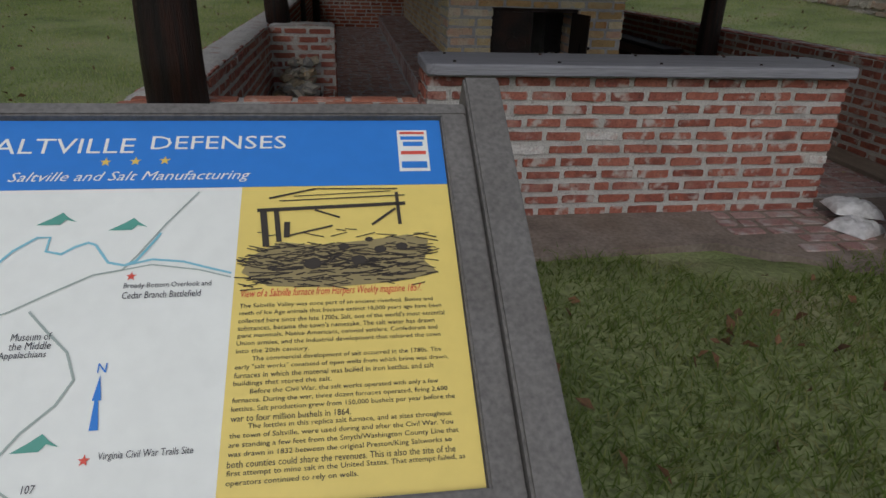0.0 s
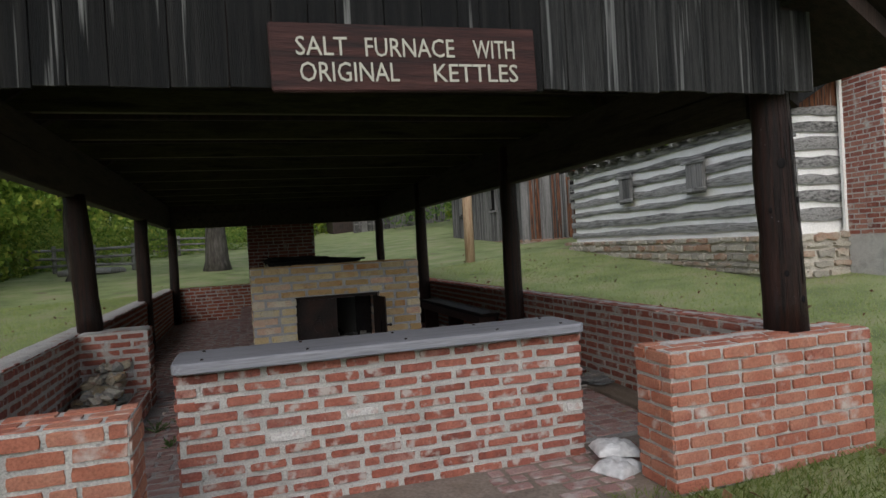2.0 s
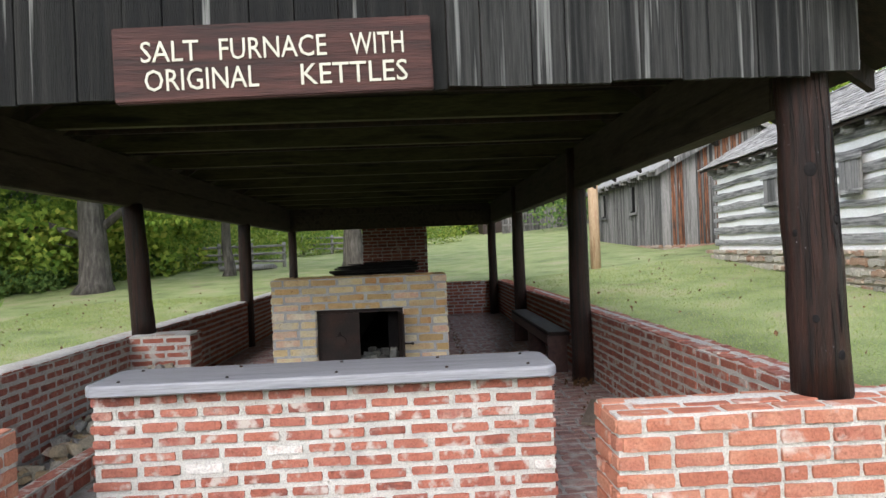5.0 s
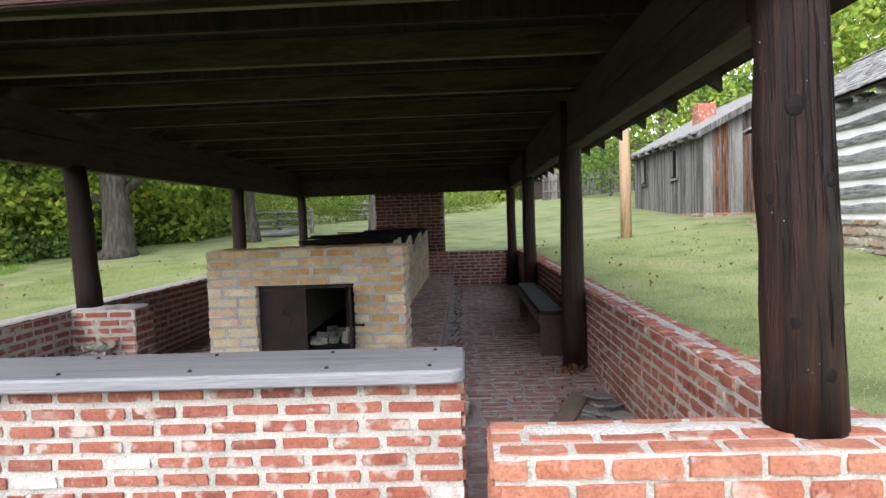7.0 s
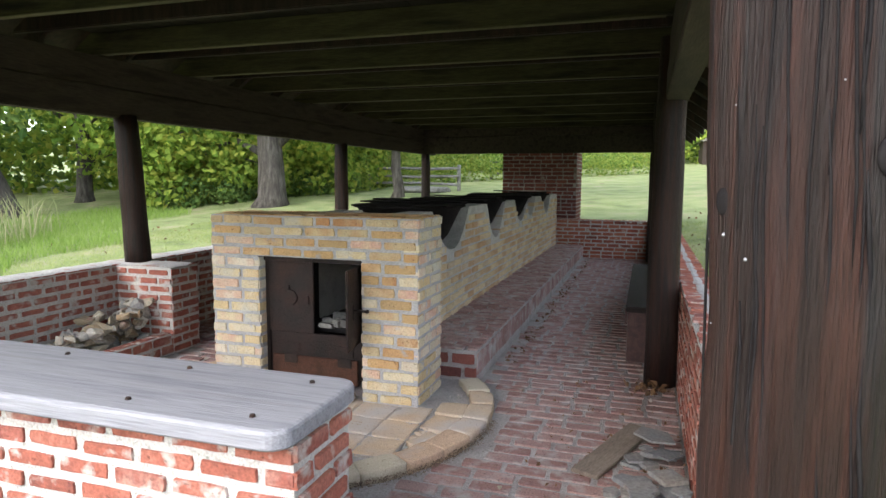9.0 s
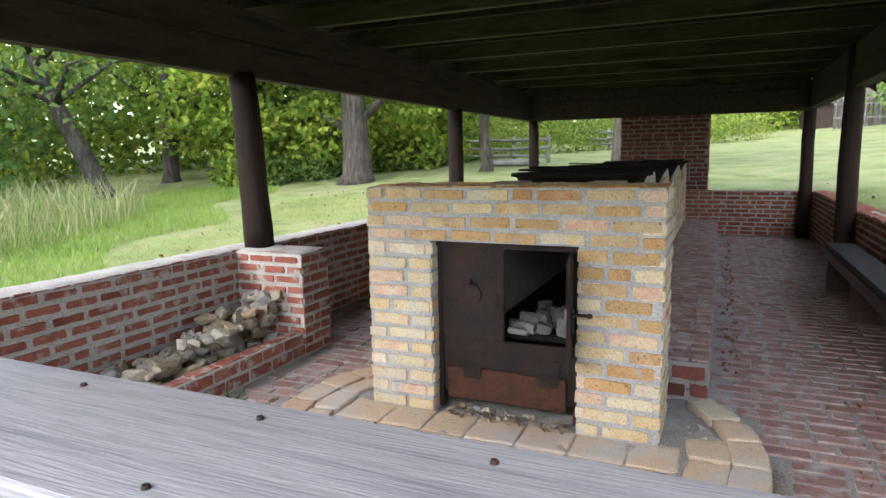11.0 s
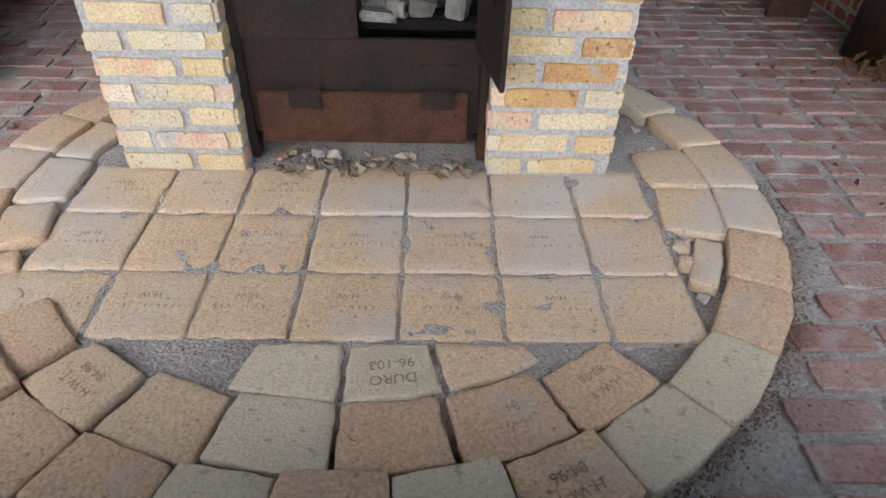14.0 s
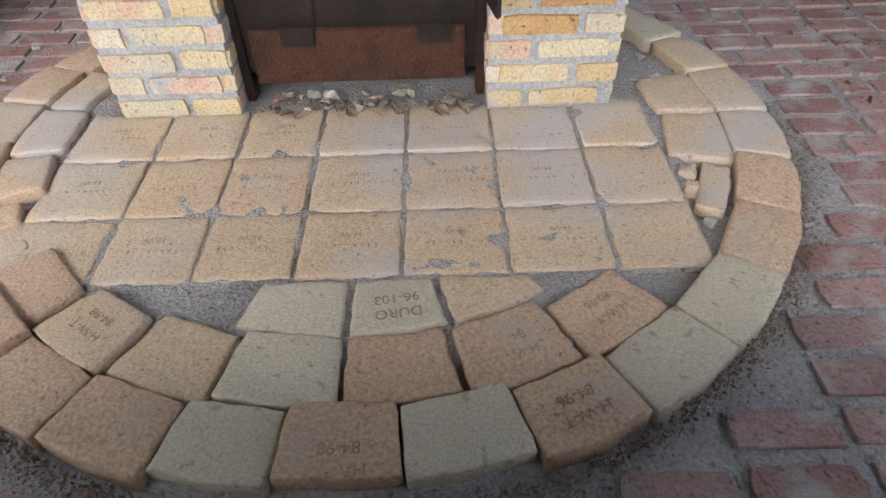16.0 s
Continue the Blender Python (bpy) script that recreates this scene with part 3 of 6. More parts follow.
panel = thing("information_panel", "tilted map and text panel in a grey metal frame", "sign")


def on_panel(name, bm, mat, lift, label=""):
    for v in bm.verts:
        v.co = PANEL @ Vector((v.co.x, v.co.z, lift))
    return part(name, bm, mat, panel, label)


def rect(u0, v0, u1, v1):
    bm = bmesh.new()
    bm.faces.new([bm.verts.new((u, 0, -v)) for u, v in ((u0, v1), (u1, v1), (u1, v0), (u0, v0))])
    return bm


def stroke(points, width):
    """A flat line of some width through points (u, v)."""
    bm = bmesh.new()
    pts = [Vector((u, 0, -v)) for u, v in points]
    sides = []
    for i, p in enumerate(pts):
        d = (pts[min(i + 1, len(pts) - 1)] - pts[max(i - 1, 0)]).normalized()
        nrm = Vector((-d.z, 0, d.x)) * width / 2
        sides.append((bm.verts.new(p - nrm), bm.verts.new(p + nrm)))
    for (a, b), (c, d) in zip(sides, sides[1:]):
        bm.faces.new((a, c, d, b))
    return bm


def polygon(points):
    bm = bmesh.new()
    bm.faces.new([bm.verts.new((u, 0, -v)) for u, v in points])
    return bm


def star(u, v, r):
    return polygon([(u + (r if k % 2 == 0 else r * 0.4) * math.sin(k * math.pi / 5), v - (r if k % 2 == 0 else r * 0.4) * math.cos(k * math.pi / 5)) for k in range(10)])


INK = plain("dark_ink", (0.035, 0.033, 0.04), 0.35)
BROWN_INK = plain("brown_black_ink", (0.05, 0.04, 0.03), 0.35)
BLUE = plain("bright_blue_print", (0.03, 0.20, 0.62), 0.3)
YELLOW = plain("yellow_print", (0.80, 0.62, 0.17), 0.3)
WHITE = plain("white_print", (0.80, 0.81, 0.76), 0.3)
RED_INK = plain("red_print", (0.68, 0.09, 0.06), 0.35)
GOLD = plain("gold_print", (0.78, 0.55, 0.12), 0.35)
RIVER = plain("pale_blue_line", (0.22, 0.52, 0.62), 0.35)
ROAD_GREY = plain("grey_green_line", (0.36, 0.42, 0.38), 0.35)
HILL = plain("green_hill_print", (0.10, 0.34, 0.27), 0.35)

backing = box((-0.905, -0.575, -0.03), (0.012, 0.012, -0.003))
bmesh.ops.transform(backing, matrix=PANEL, verts=backing.verts)
part("backing", backing, STAND_GREY, panel)
on_panel("white_field", rect(-0.9, 0.128, -0.2935, 0.568), WHITE, 0.0)
on_panel("yellow_field", rect(-0.2935, 0.128, 0.006, 0.568), YELLOW, 0.0, "yellow printed text field")
on_panel("blue_header", rect(-0.9, -0.002, 0.006, 0.128), BLUE, 0.0005, "bright blue header strip")
for lo, hi in (((-0.98, -0.60, -0.035), (-0.905, 0.05, 0.012)), ((0.008, -0.60, -0.035), (0.05, 0.014, 0.01)), ((-0.905, 0.004, -0.035), (0.05, 0.03, 0.012)), ((-0.905, -0.62, -0.035), (0.05, -0.57, 0.012))):
    bm = box(lo, hi, 0.003)
    bmesh.ops.transform(bm, matrix=PANEL, verts=bm.verts)
    part("frame_bar", bm, STAND_GREY, panel)
bm = box((0.052, -0.64, -0.05), (0.112, 0.082, 0.022), 0.004)
bmesh.ops.transform(bm, matrix=PANEL, verts=bm.verts)
part("side_rail", bm, STAND_GREY, panel, "square grey metal side rail")
for u in (-0.94, 0.082):
    p = PANEL @ Vector((u, -0.3, -0.05))
    part("leg", box((p.x - 0.03, p.y - 0.03, -0.12), (p.x + 0.03, p.y + 0.03, p.z + 0.012)), STAND_GREY, panel)
for body, u0, u1, v0, v1, mat, lean in (
        ("SALTVILLE", -0.664, -0.452, 0.063, 0.034, WHITE, 0), ("DEFENSES", -0.429, -0.234, 0.056, 0.030, WHITE, 0),
        ("Saltville and Salt Manufacturing", -0.61, -0.283, 0.119, 0.097, WHITE, 0.35),
        ("Broady Bottom Overlook and", -0.43, -0.322, 0.292, 0.282, INK, 0), ("Cedar Branch Battlefield", -0.43, -0.334, 0.305, 0.295, INK, 0),
        ("Virginia Civil War Trails Site", -0.423, -0.322, 0.508, 0.497, INK, 0), ("N", -0.4415, -0.4315, 0.403, 0.391, BLUE, 0),
        ("107", -0.494, -0.481, 0.536, 0.527, INK, 0), ("Museum of", -0.547, -0.502, 0.357, 0.347, INK, 0), ("the Middle", -0.547, -0.500, 0.369, 0.359, INK, 0),
        ("Appalachians", -0.556, -0.503, 0.382, 0.371, INK, 0)):
    on_panel("lettering", words(body, u0, u1, -v0, -v1, lean), mat, 0.0012)
for k in range(3):
    on_panel("star", star(-0.487 + 0.0405 * k, 0.0795 - 0.001 * k, 0.0085), GOLD, 0.0012)
for u, v in ((-0.423, 0.272), (-0.437, 0.505)):
    on_panel("site_star", star(u, v, 0.007), RED_INK, 0.0012)
for u, v in ((-0.53, 0.176), (-0.437, 0.187), (-0.49, 0.48)):
    on_panel("hill", polygon([(u - 0.026, v + 0.012), (u - 0.008, v + 0.001), (u + 0.004, v - 0.008), (u + 0.012, v), (u + 0.024, v + 0.008), (u + 0.010, v + 0.004), (u + 0.004, v + 0.012)]), HILL, 0.0012)
river = [(-0.60, 0.262), (-0.575, 0.228), (-0.55, 0.208), (-0.534, 0.208), (-0.535, 0.23), (-0.515, 0.235), (-0.50, 0.224), (-0.485, 0.218), (-0.475, 0.222), (-0.465, 0.236), (-0.455, 0.25), (-0.434, 0.255), (-0.42, 0.248), (-0.40, 0.215), (-0.395, 0.205)]
on_panel("river", stroke(river, 0.0035), RIVER, 0.0012)
on_panel("river", stroke([(-0.434, 0.255), (-0.40, 0.247), (-0.36, 0.252), (-0.33, 0.262), (-0.298, 0.272)], 0.003), RIVER, 0.0013)
on_panel("road", stroke([(-0.61, 0.335), (-0.56, 0.318), (-0.52, 0.295), (-0.47, 0.268), (-0.436, 0.262), (-0.42, 0.24), (-0.39, 0.19), (-0.352, 0.136)], 0.0025), ROAD_GREY, 0.0011)
on_panel("road", stroke([(-0.436, 0.262), (-0.40, 0.255), (-0.34, 0.265), (-0.298, 0.278)], 0.002), ROAD_GREY, 0.0011)
on_panel("road", stroke([(-0.535, 0.318), (-0.51, 0.345), (-0.48, 0.375), (-0.466, 0.41), (-0.48, 0.44), (-0.51, 0.47), (-0.53, 0.50), (-0.52, 0.53), (-0.49, 0.55)], 0.003), ROAD_GREY, 0.0011)
on_panel("compass", polygon([(-0.437, 0.406), (-0.431, 0.437), (-0.434, 0.437), (-0.428, 0.472), (-0.438, 0.472), (-0.438, 0.437), (-0.441, 0.437)]), BLUE, 0.0012)
# small emblem as plain shapes
on_panel("emblem", rect(-0.064, 0.02, -0.017, 0.103), WHITE, 0.0012)
on_panel("emblem_band", rect(-0.060, 0.0235, -0.021, 0.0285), RED_INK, 0.0016)
on_panel("emblem_band", rect(-0.059, 0.033, -0.022, 0.040), BLUE, 0.0016)
on_panel("emblem_band", rect(-0.056, 0.044, -0.025, 0.053), BLUE, 0.0016)
on_panel("emblem_band", rect(-0.060, 0.063, -0.021, 0.070), RED_INK, 0.0016)
on_panel("emblem_band", rect(-0.060, 0.084, -0.021, 0.097), BLUE, 0.0016)
# the engraving: a shed drawn in strokes, with plain shapes on its floor
rng = random.Random(21)
on_panel("engraving", polygon([(-0.275, 0.247), (-0.235, 0.225), (-0.19, 0.232), (-0.12, 0.226), (-0.06, 0.218), (-0.032, 0.228), (-0.04, 0.262), (-0.022, 0.282), (-0.08, 0.294), (-0.17, 0.299), (-0.25, 0.294), (-0.285, 0.272)]), plain("engraving_tone", (0.30, 0.24, 0.11), 0.4), 0.0010)
for a, b, w in (((-0.27, 0.171), (-0.06, 0.163), 0.006), ((-0.255, 0.15), (-0.19, 0.134), 0.003), ((-0.19, 0.134), (-0.07, 0.136), 0.002), ((-0.262, 0.17), (-0.255, 0.232), 0.009), ((-0.244, 0.17), (-0.238, 0.225), 0.007),
                ((-0.072, 0.142), (-0.07, 0.2), 0.005), ((-0.11, 0.2), (-0.075, 0.172), 0.004), ((-0.19, 0.172), (-0.155, 0.186), 0.003), ((-0.24, 0.155), (-0.06, 0.148), 0.002), ((-0.22, 0.147), (-0.08, 0.14), 0.0015), ((-0.225, 0.215), (-0.165, 0.20), 0.003), ((-0.228, 0.192), (-0.228, 0.218), 0.008)):
    on_panel("engraved_line", stroke([a, b], w), BROWN_INK, 0.0015)
bm = bmesh.new()
for _ in range(330):
    u, v = rng.uniform(-0.285, -0.028), rng.gauss(0.262, 0.022)
    if not 0.205 < v < 0.298:
        continue
    d, l = rng.uniform(-0.6, 0.6), rng.uniform(0.004, 0.016)
    p = [(u - l, v - d * l * 0.5), (u + l, v + d * l * 0.5), (u + l, v + d * l * 0.5 + 0.0016), (u - l, v - d * l * 0.5 + 0.0016)]
    bm.faces.new([bm.verts.new((a, 0, -b)) for a, b in p])
tagged(on_panel("hatching", bm, BROWN_INK, 0.0018), kind="stuff")
for u, v, r in ((-0.192, 0.262, 0.013), (-0.13, 0.258, 0.011), (-0.10, 0.242, 0.009), (-0.07, 0.238, 0.009), (-0.15, 0.236, 0.008), (-0.115, 0.225, 0.006)):
    on_panel("engraved_shape", polygon([(u + r * math.cos(k), v + r * 0.7 * math.sin(k)) for k in [i * math.pi / 4 for i in range(8)]]), BROWN_INK, 0.0021)
on_panel("lettering", words("View of a Saltville furnace from Harpers Weekly magazine 1857.", -0.283, -0.048, -0.313, -0.298, 0.3), RED_INK, 0.0012)
LINES = [("The Saltville Valley was once part of an ancient riverbed. Bones and", 0.0, 1.0), ("teeth of Ice Age animals that became extinct 10,000 years ago have been", 0, 1.04),
         ("collected here since the late 1700s. Salt, one of the world's most essential", 0, 1.05), ("substances, became the town's namesake. The salt water has drawn", 0, 0.99),
         ("giant mammals, Native Americans, colonial settlers, Confederate and", 0, 1.0), ("Union armies, and the industrial development that ushered the town", 0, 1.01), ("into the 20th century.", 0, 0.34),
         ("The commercial development of salt occurred in the 1780s. The", 0.08, 1.0), ("early \"salt works\" consisted of open wells from which brine was drawn,", 0, 1.03), ("furnaces in which the material was boiled in iron kettles, and salt", 0, 0.95), ("buildings that stored the salt.", 0, 0.44),
         ("Before the Civil War, the salt works operated with only a few", 0.08, 0.96), ("furnaces. During the war, three dozen furnaces operated, firing 2,600", 0, 1.0), ("kettles. Salt production grew from 150,000 bushels per year before the", 0, 1.03), ("war to four million bushels in 1864.", 0, 0.52),
         ("The kettles in this replica salt furnace, and at sites throughout", 0.08, 1.0), ("the town of Saltville, were used during and after the Civil War. You", 0, 1.0), ("are standing a few feet from the Smyth/Washington County Line that", 0, 1.02), ("was drawn in 1832 between the original Preston/King Saltworks so", 0, 0.98),
         ("both counties could share the revenues. This is also the site of the", 0, 0.99), ("first attempt to mine salt in the United States. That attempt failed, as", 0, 1.03), ("operators continued to rely on wells.", 0, 0.53)]
for i, (body, a, b) in enumerate(LINES):
    v = 0.3265 + i * 0.01045
    on_panel("text_line", words(body, -0.284 + a * 0.25, -0.284 + b * 0.25 + i * 0.0006, -v, -v + 0.0078), INK, 0.0012)

# ---- iron fire front ----
fire_front = thing("fire_door", "rusty iron furnace front with one leaf standing open", "door")
part("frame_top", box((OX0 + 0.004, 0.05, 0.925), (OX1 - 0.004, 0.12, 0.953), 0.004), IRON, fire_front)
part("frame_side", box((OX0 + 0.004, 0.07, 0.05), (OX0 + 0.03, 0.13, 0.925), 0.003), IRON, fire_front)
part("frame_side", box((OX1 - 0.03, 0.07, 0.05), (OX1 - 0.004, 0.13, 0.925), 0.003), IRON, fire_front)
part("lower_plate", box((OX0 + 0.03, 0.085, 0.14), (OX1 - 0.03, 0.105, 0.44), 0.003), IRON, fire_front)
leaf = part("left_leaf", box((OX0 + 0.032, 0.068, 0.445), (-0.03, 0.082, 0.922), 0.003), IRON, fire_front)
bm = bmesh.new()
bmesh.ops.create_cone(bm, cap_ends=True, segments=28, radius1=0.052, radius2=0.05, depth=0.01, matrix=pose(-0.20, 0.063, 0.68, 90, 0, 0))
part("damper", bm, IRON, leaf, "round rusty draught damper")
bm = add_tube(bmesh.new(), [(-0.20, 0.055, 0.735), (-0.205, 0.05, 0.75), (-0.2, 0.05, 0.765)], [0.008, 0.008, 0.008], 6)
part("damper_knob", bm, IRON, leaf)
part("lug", box((-0.085, 0.055, 0.64), (-0.06, 0.068, 0.70), 0.003), IRON, leaf)
open_m = pose(0.312, 0.075, 0, 0, 0, 99)
right = part("right_leaf", box((-0.30, -0.007, 0.42), (0.0, 0.007, 0.925), 0.003, open_m), IRON, fire_front, "open rusty iron leaf seen edge on")
part("latch_rod", add_tube(bmesh.new(), [open_m @ Vector((-0.17, 0.0, 0.66)), open_m @ Vector((-0.17, -0.085, 0.655))], [0.008, 0.008], 8), IRON, right)
bm = bmesh.new()
bmesh.ops.create_uvsphere(bm, u_segments=8, v_segments=6, radius=0.013, matrix=Matrix.Translation(open_m @ Vector((-0.17, -0.09, 0.655))))
part("latch_knob", bm, IRON, right)
part("slot", box((-0.2, -0.0095, 0.60), (-0.185, 0.0095, 0.70), 0, open_m), KETTLE_IRON, right)
ash = part("ash_door", box((-0.345, 0.06, 0.115), (0.29, 0.078, 0.285), 0.004), RUST, fire_front, "rust red iron ash door")
for x in (-0.25, 0.15):
    part("hinge", box((x, 0.05, 0.235), (x + 0.1, 0.06, 0.30), 0.004), IRON, ash)
    part("hinge_strap", box((x - 0.005, 0.075, 0.30), (x + 0.105, 0.086, 0.37), 0.004), IRON, ash)
fire_box = thing("fire_box", "sooty fire chamber with grate bars and black plates for shade", "fire box")
# black plates added over the wall ends so the chamber looks unlit
for x0, x1 in ((OX0, -0.2), (0.2, OX1)):
    part("lining", box((x0, 0.44, 0.04), (x1, 0.452, OTOP)), KETTLE_IRON, fire_box)
for i in range(7):
    y = 0.16 + i * 0.04
    part("grate_bar", box((OX0 + 0.01, y, 0.44), (OX1 - 0.01, y + 0.02, 0.47), 0.004), KETTLE_IRON, fire_box)

# ---- stones ----
def stone_mesh(seed, mat):
    rng = random.Random(seed)
    bm = bmesh.new()
    for _ in range(13):
        bm.verts.new((rng.uniform(-0.5, 0.5), rng.uniform(-0.5, 0.5), rng.uniform(-0.5, 0.5)))
    hull = bmesh.ops.convex_hull(bm, input=bm.verts)
    bmesh.ops.delete(bm, geom=[v for v in bm.verts if not v.link_faces], context="VERTS")
    bmesh.ops.bevel(bm, geom=bm.edges[:], offset=0.03, segments=1, affect="EDGES")
    return mesh_of("stone", bm, mat)


STONE = material("pale_broken_stone", [(0.19, 0.17, 0.14), (0.33, 0.29, 0.22), (0.37, 0.27, 0.16), (0.23, 0.225, 0.22), (0.44, 0.40, 0.33), (0.30, 0.17, 0.12)], 6, per_object=0.8, fine=60, bump=0.6, stain=(0.12, 0.10, 0.085), stain_at=0.62, stain_scale=9)
STONES = [stone_mesh(i, STONE) for i in range(8)]
SOOTY = material("soot_stained_stone", [(0.05, 0.05, 0.05), (0.10, 0.098, 0.093), (0.17, 0.167, 0.158), (0.07, 0.07, 0.07)], 6, per_object=0.75, fine=60, bump=0.6, stain=(0.03, 0.028, 0.026), stain_at=0.58, stain_scale=9)
SOOTY_STONES = [stone_mesh(i, SOOTY) for i in range(8)]


def stone(x, y, z, s, rng, label, group, shapes=STONES):
    ob = new("stone", rng.choice(shapes))
    k = (s * rng.uniform(0.8, 1.35), s * rng.uniform(0.7, 1.1), s * rng.uniform(0.45, 0.85))
    ob.matrix_world = pose(x, y, z, rng.uniform(-18, 18), rng.uniform(-18, 18), rng.uniform(0, 360)) @ Matrix.Diagonal((*k, 1))
    return tagged(ob, label, "stone", group)


rng = random.Random(31)
for layer, count in ((0, 52), (1, 50), (2, 44), (3, 30), (4, 18), (5, 7)):
    for i in range(count):
        y = rng.uniform(-1.3 + layer * 0.36, 0.58)
        x = rng.uniform(-2.2 + 0.02 * layer, -1.9)
        stone(x, y, 0.06 + layer * 0.075, rng.uniform(0.08, 0.17), rng, "broken pale and buff rubble stone heaped in the brick bin", "rubble heap")
ASHY = material("ash_pale_brick", [(0.07, 0.068, 0.065), (0.14, 0.135, 0.125), (0.25, 0.24, 0.215), (0.05, 0.048, 0.046)], 8, per_object=0.75, fine=70, bump=0.6, stain=(0.07, 0.065, 0.06), stain_at=0.56, stain_scale=14)


def brick_lump(x, y, z, size, turn, seed, mat):
    """A broken brick end: a block with one sheared, ragged face."""
    rng = random.Random(seed)
    bm = box((-size[0] / 2, -size[1] / 2, 0), (size[0] / 2, size[1] / 2, size[2]), 0.006)
    for v in bm.verts:
        if v.co.x > size[0] * 0.2:
            v.co.x += rng.uniform(-0.3, 0.15) * size[0]
            v.co.z *= rng.uniform(0.75, 1.05)
    ob = solid("broken_brick", bm, mat, "ash dusted broken brick lying on the iron grate", "brick", group="broken bricks in the fire box")
    ob.matrix_world = pose(x, y, z, rng.uniform(-4, 4), rng.uniform(-6, 6), turn)


for i, (x, y, w, h, turn) in enumerate(((0.02, 0.155, 0.105, 0.03, 2), (-0.005, 0.215, 0.075, 0.06, 30), (0.075, 0.20, 0.06, 0.05, -12), (0.145, 0.20, 0.075, 0.055, 8), (0.255, 0.19, 0.085, 0.095, 70), (0.015, 0.36, 0.10, 0.065, 10), (0.09, 0.40, 0.07, 0.06, -20),
                                        (0.17, 0.43, 0.07, 0.09, 35), (0.245, 0.37, 0.065, 0.10, 80), (0.12, 0.56, 0.10, 0.055, -30), (0.06, 0.50, 0.07, 0.05, 50), (0.185, 0.62, 0.09, 0.05, 15), (0.03, 0.68, 0.08, 0.06, 65), (0.20, 0.30, 0.05, 0.035, 22))):
    brick_lump(x, y, 0.472, (w, 0.06, h), turn, i, ASHY if i in (0, 2, 3, 6, 8) else SOOTY)
rng = random.Random(33)
for i in range(26):
    stone(rng.uniform(-0.33, 0.27), rng.uniform(0.0, 0.11), 0.055, rng.uniform(0.015, 0.06), rng, "small grey rubble on the hearth under the ash door", "hearth rubble")
for i in range(34):
    stone(rng.choice((rng.uniform(1.2, 2.2), rng.uniform(-1.65, -1.2))), rng.uniform(-1.6, 3.5), 0.012, rng.uniform(0.012, 0.04), rng, "small loose chip on the brick floor", "floor chips")

# ---- bench ----
BENCH = material("dark_red_bench_paint", [(0.035, 0.018, 0.017), (0.06, 0.028, 0.025), (0.08, 0.042, 0.036)], 4, fine=26, stretch=(4, 0.6, 4), rough=0.5)
bench = thing("bench", "long narrow dark stained wooden bench along the brick wall", "bench", (2.05, 1.55, 0.03))
part("seat", box((-0.125, 0.0, 0.40), (0.125, 2.75, 0.445), 0.008), material("worn_bench_top", [(0.012, 0.008, 0.0075), (0.024, 0.016, 0.015)], 4, fine=26, stretch=(5, 0.5, 4), rough=0.6, spec=0.12), bench, "worn greyish seat plank")
for x in (-0.13, 0.112):
    part("apron", box((x, 0.06, 0.30), (x + 0.018, 2.7, 0.398), 0.004), BENCH, bench)
for y in (0.1, 1.35, 2.6):
    part("leg", box((-0.11, y, -0.03), (0.11, y + 0.05, 0.398), 0.006), BENCH, bench)

# ---- loose planks, slates and bags ----
SLATE = material("blue_grey_slate", [(0.13, 0.135, 0.145), (0.21, 0.215, 0.225), (0.26, 0.235, 0.215)], 6, per_object=0.6, fine=60, rough=0.7, stain=(0.36, 0.34, 0.32), stain_at=0.62)
PLANK = material("dusty_brown_plank", [(0.16, 0.125, 0.10), (0.23, 0.19, 0.155)], 4, fine=26, stretch=(5, 1.0, 5), rough=0.8, world_space=False)
pl = solid("plank", box((-0.075, -0.36, 0), (0.075, 0.36, 0.022), 0.004), PLANK, "short dusty grey brown plank lying on the brick floor", "plank")
pl.matrix_world = pose(1.94, -0.19, 0.018, 1.5, 0, -21.6)
pl = solid("plank", box((-0.13, -0.55, 0), (0.13, 0.55, 0.03), 0.004), PLANK, "wide dark plank lying flat beside the wall", "plank")
pl.matrix_world = pose(2.14, -1.25, 0.004, 0, 0, -3)
rng = random.Random(41)
for i in range(26):
    n = rng.randint(4, 5)
    r = rng.uniform(0.03, 0.11)
    bm = prism([(r * rng.uniform(0.95, 1.2) * math.cos(2 * math.pi * k / n), r * rng.uniform(0.75, 0.95) * math.sin(2 * math.pi * k / n)) for k in range(n)], 0, rng.uniform(0.01, 0.022), "z")
    ob = solid("slate", bm, SLATE, "broken blue grey roofing slate in a heap by the wall", "slate", group="broken slates")
    sy = -0.5 + rng.uniform(-0.35, 0.42)
    sx = max(2.12 + rng.uniform(-0.2, 0.14), 2.1 + 0.4 * (sy + 0.2))
    ob.matrix_world = pose(sx, sy, 0.004 + 0.0035 * i, rng.uniform(-5, 5), rng.uniform(-6, 6), rng.uniform(0, 360))
BAG = material("white_plastic_bag", [(0.50, 0.50, 0.51), (0.62, 0.62, 0.63)], 9, fine=25, rough=0.4, bump=0.7, dist=0.02)
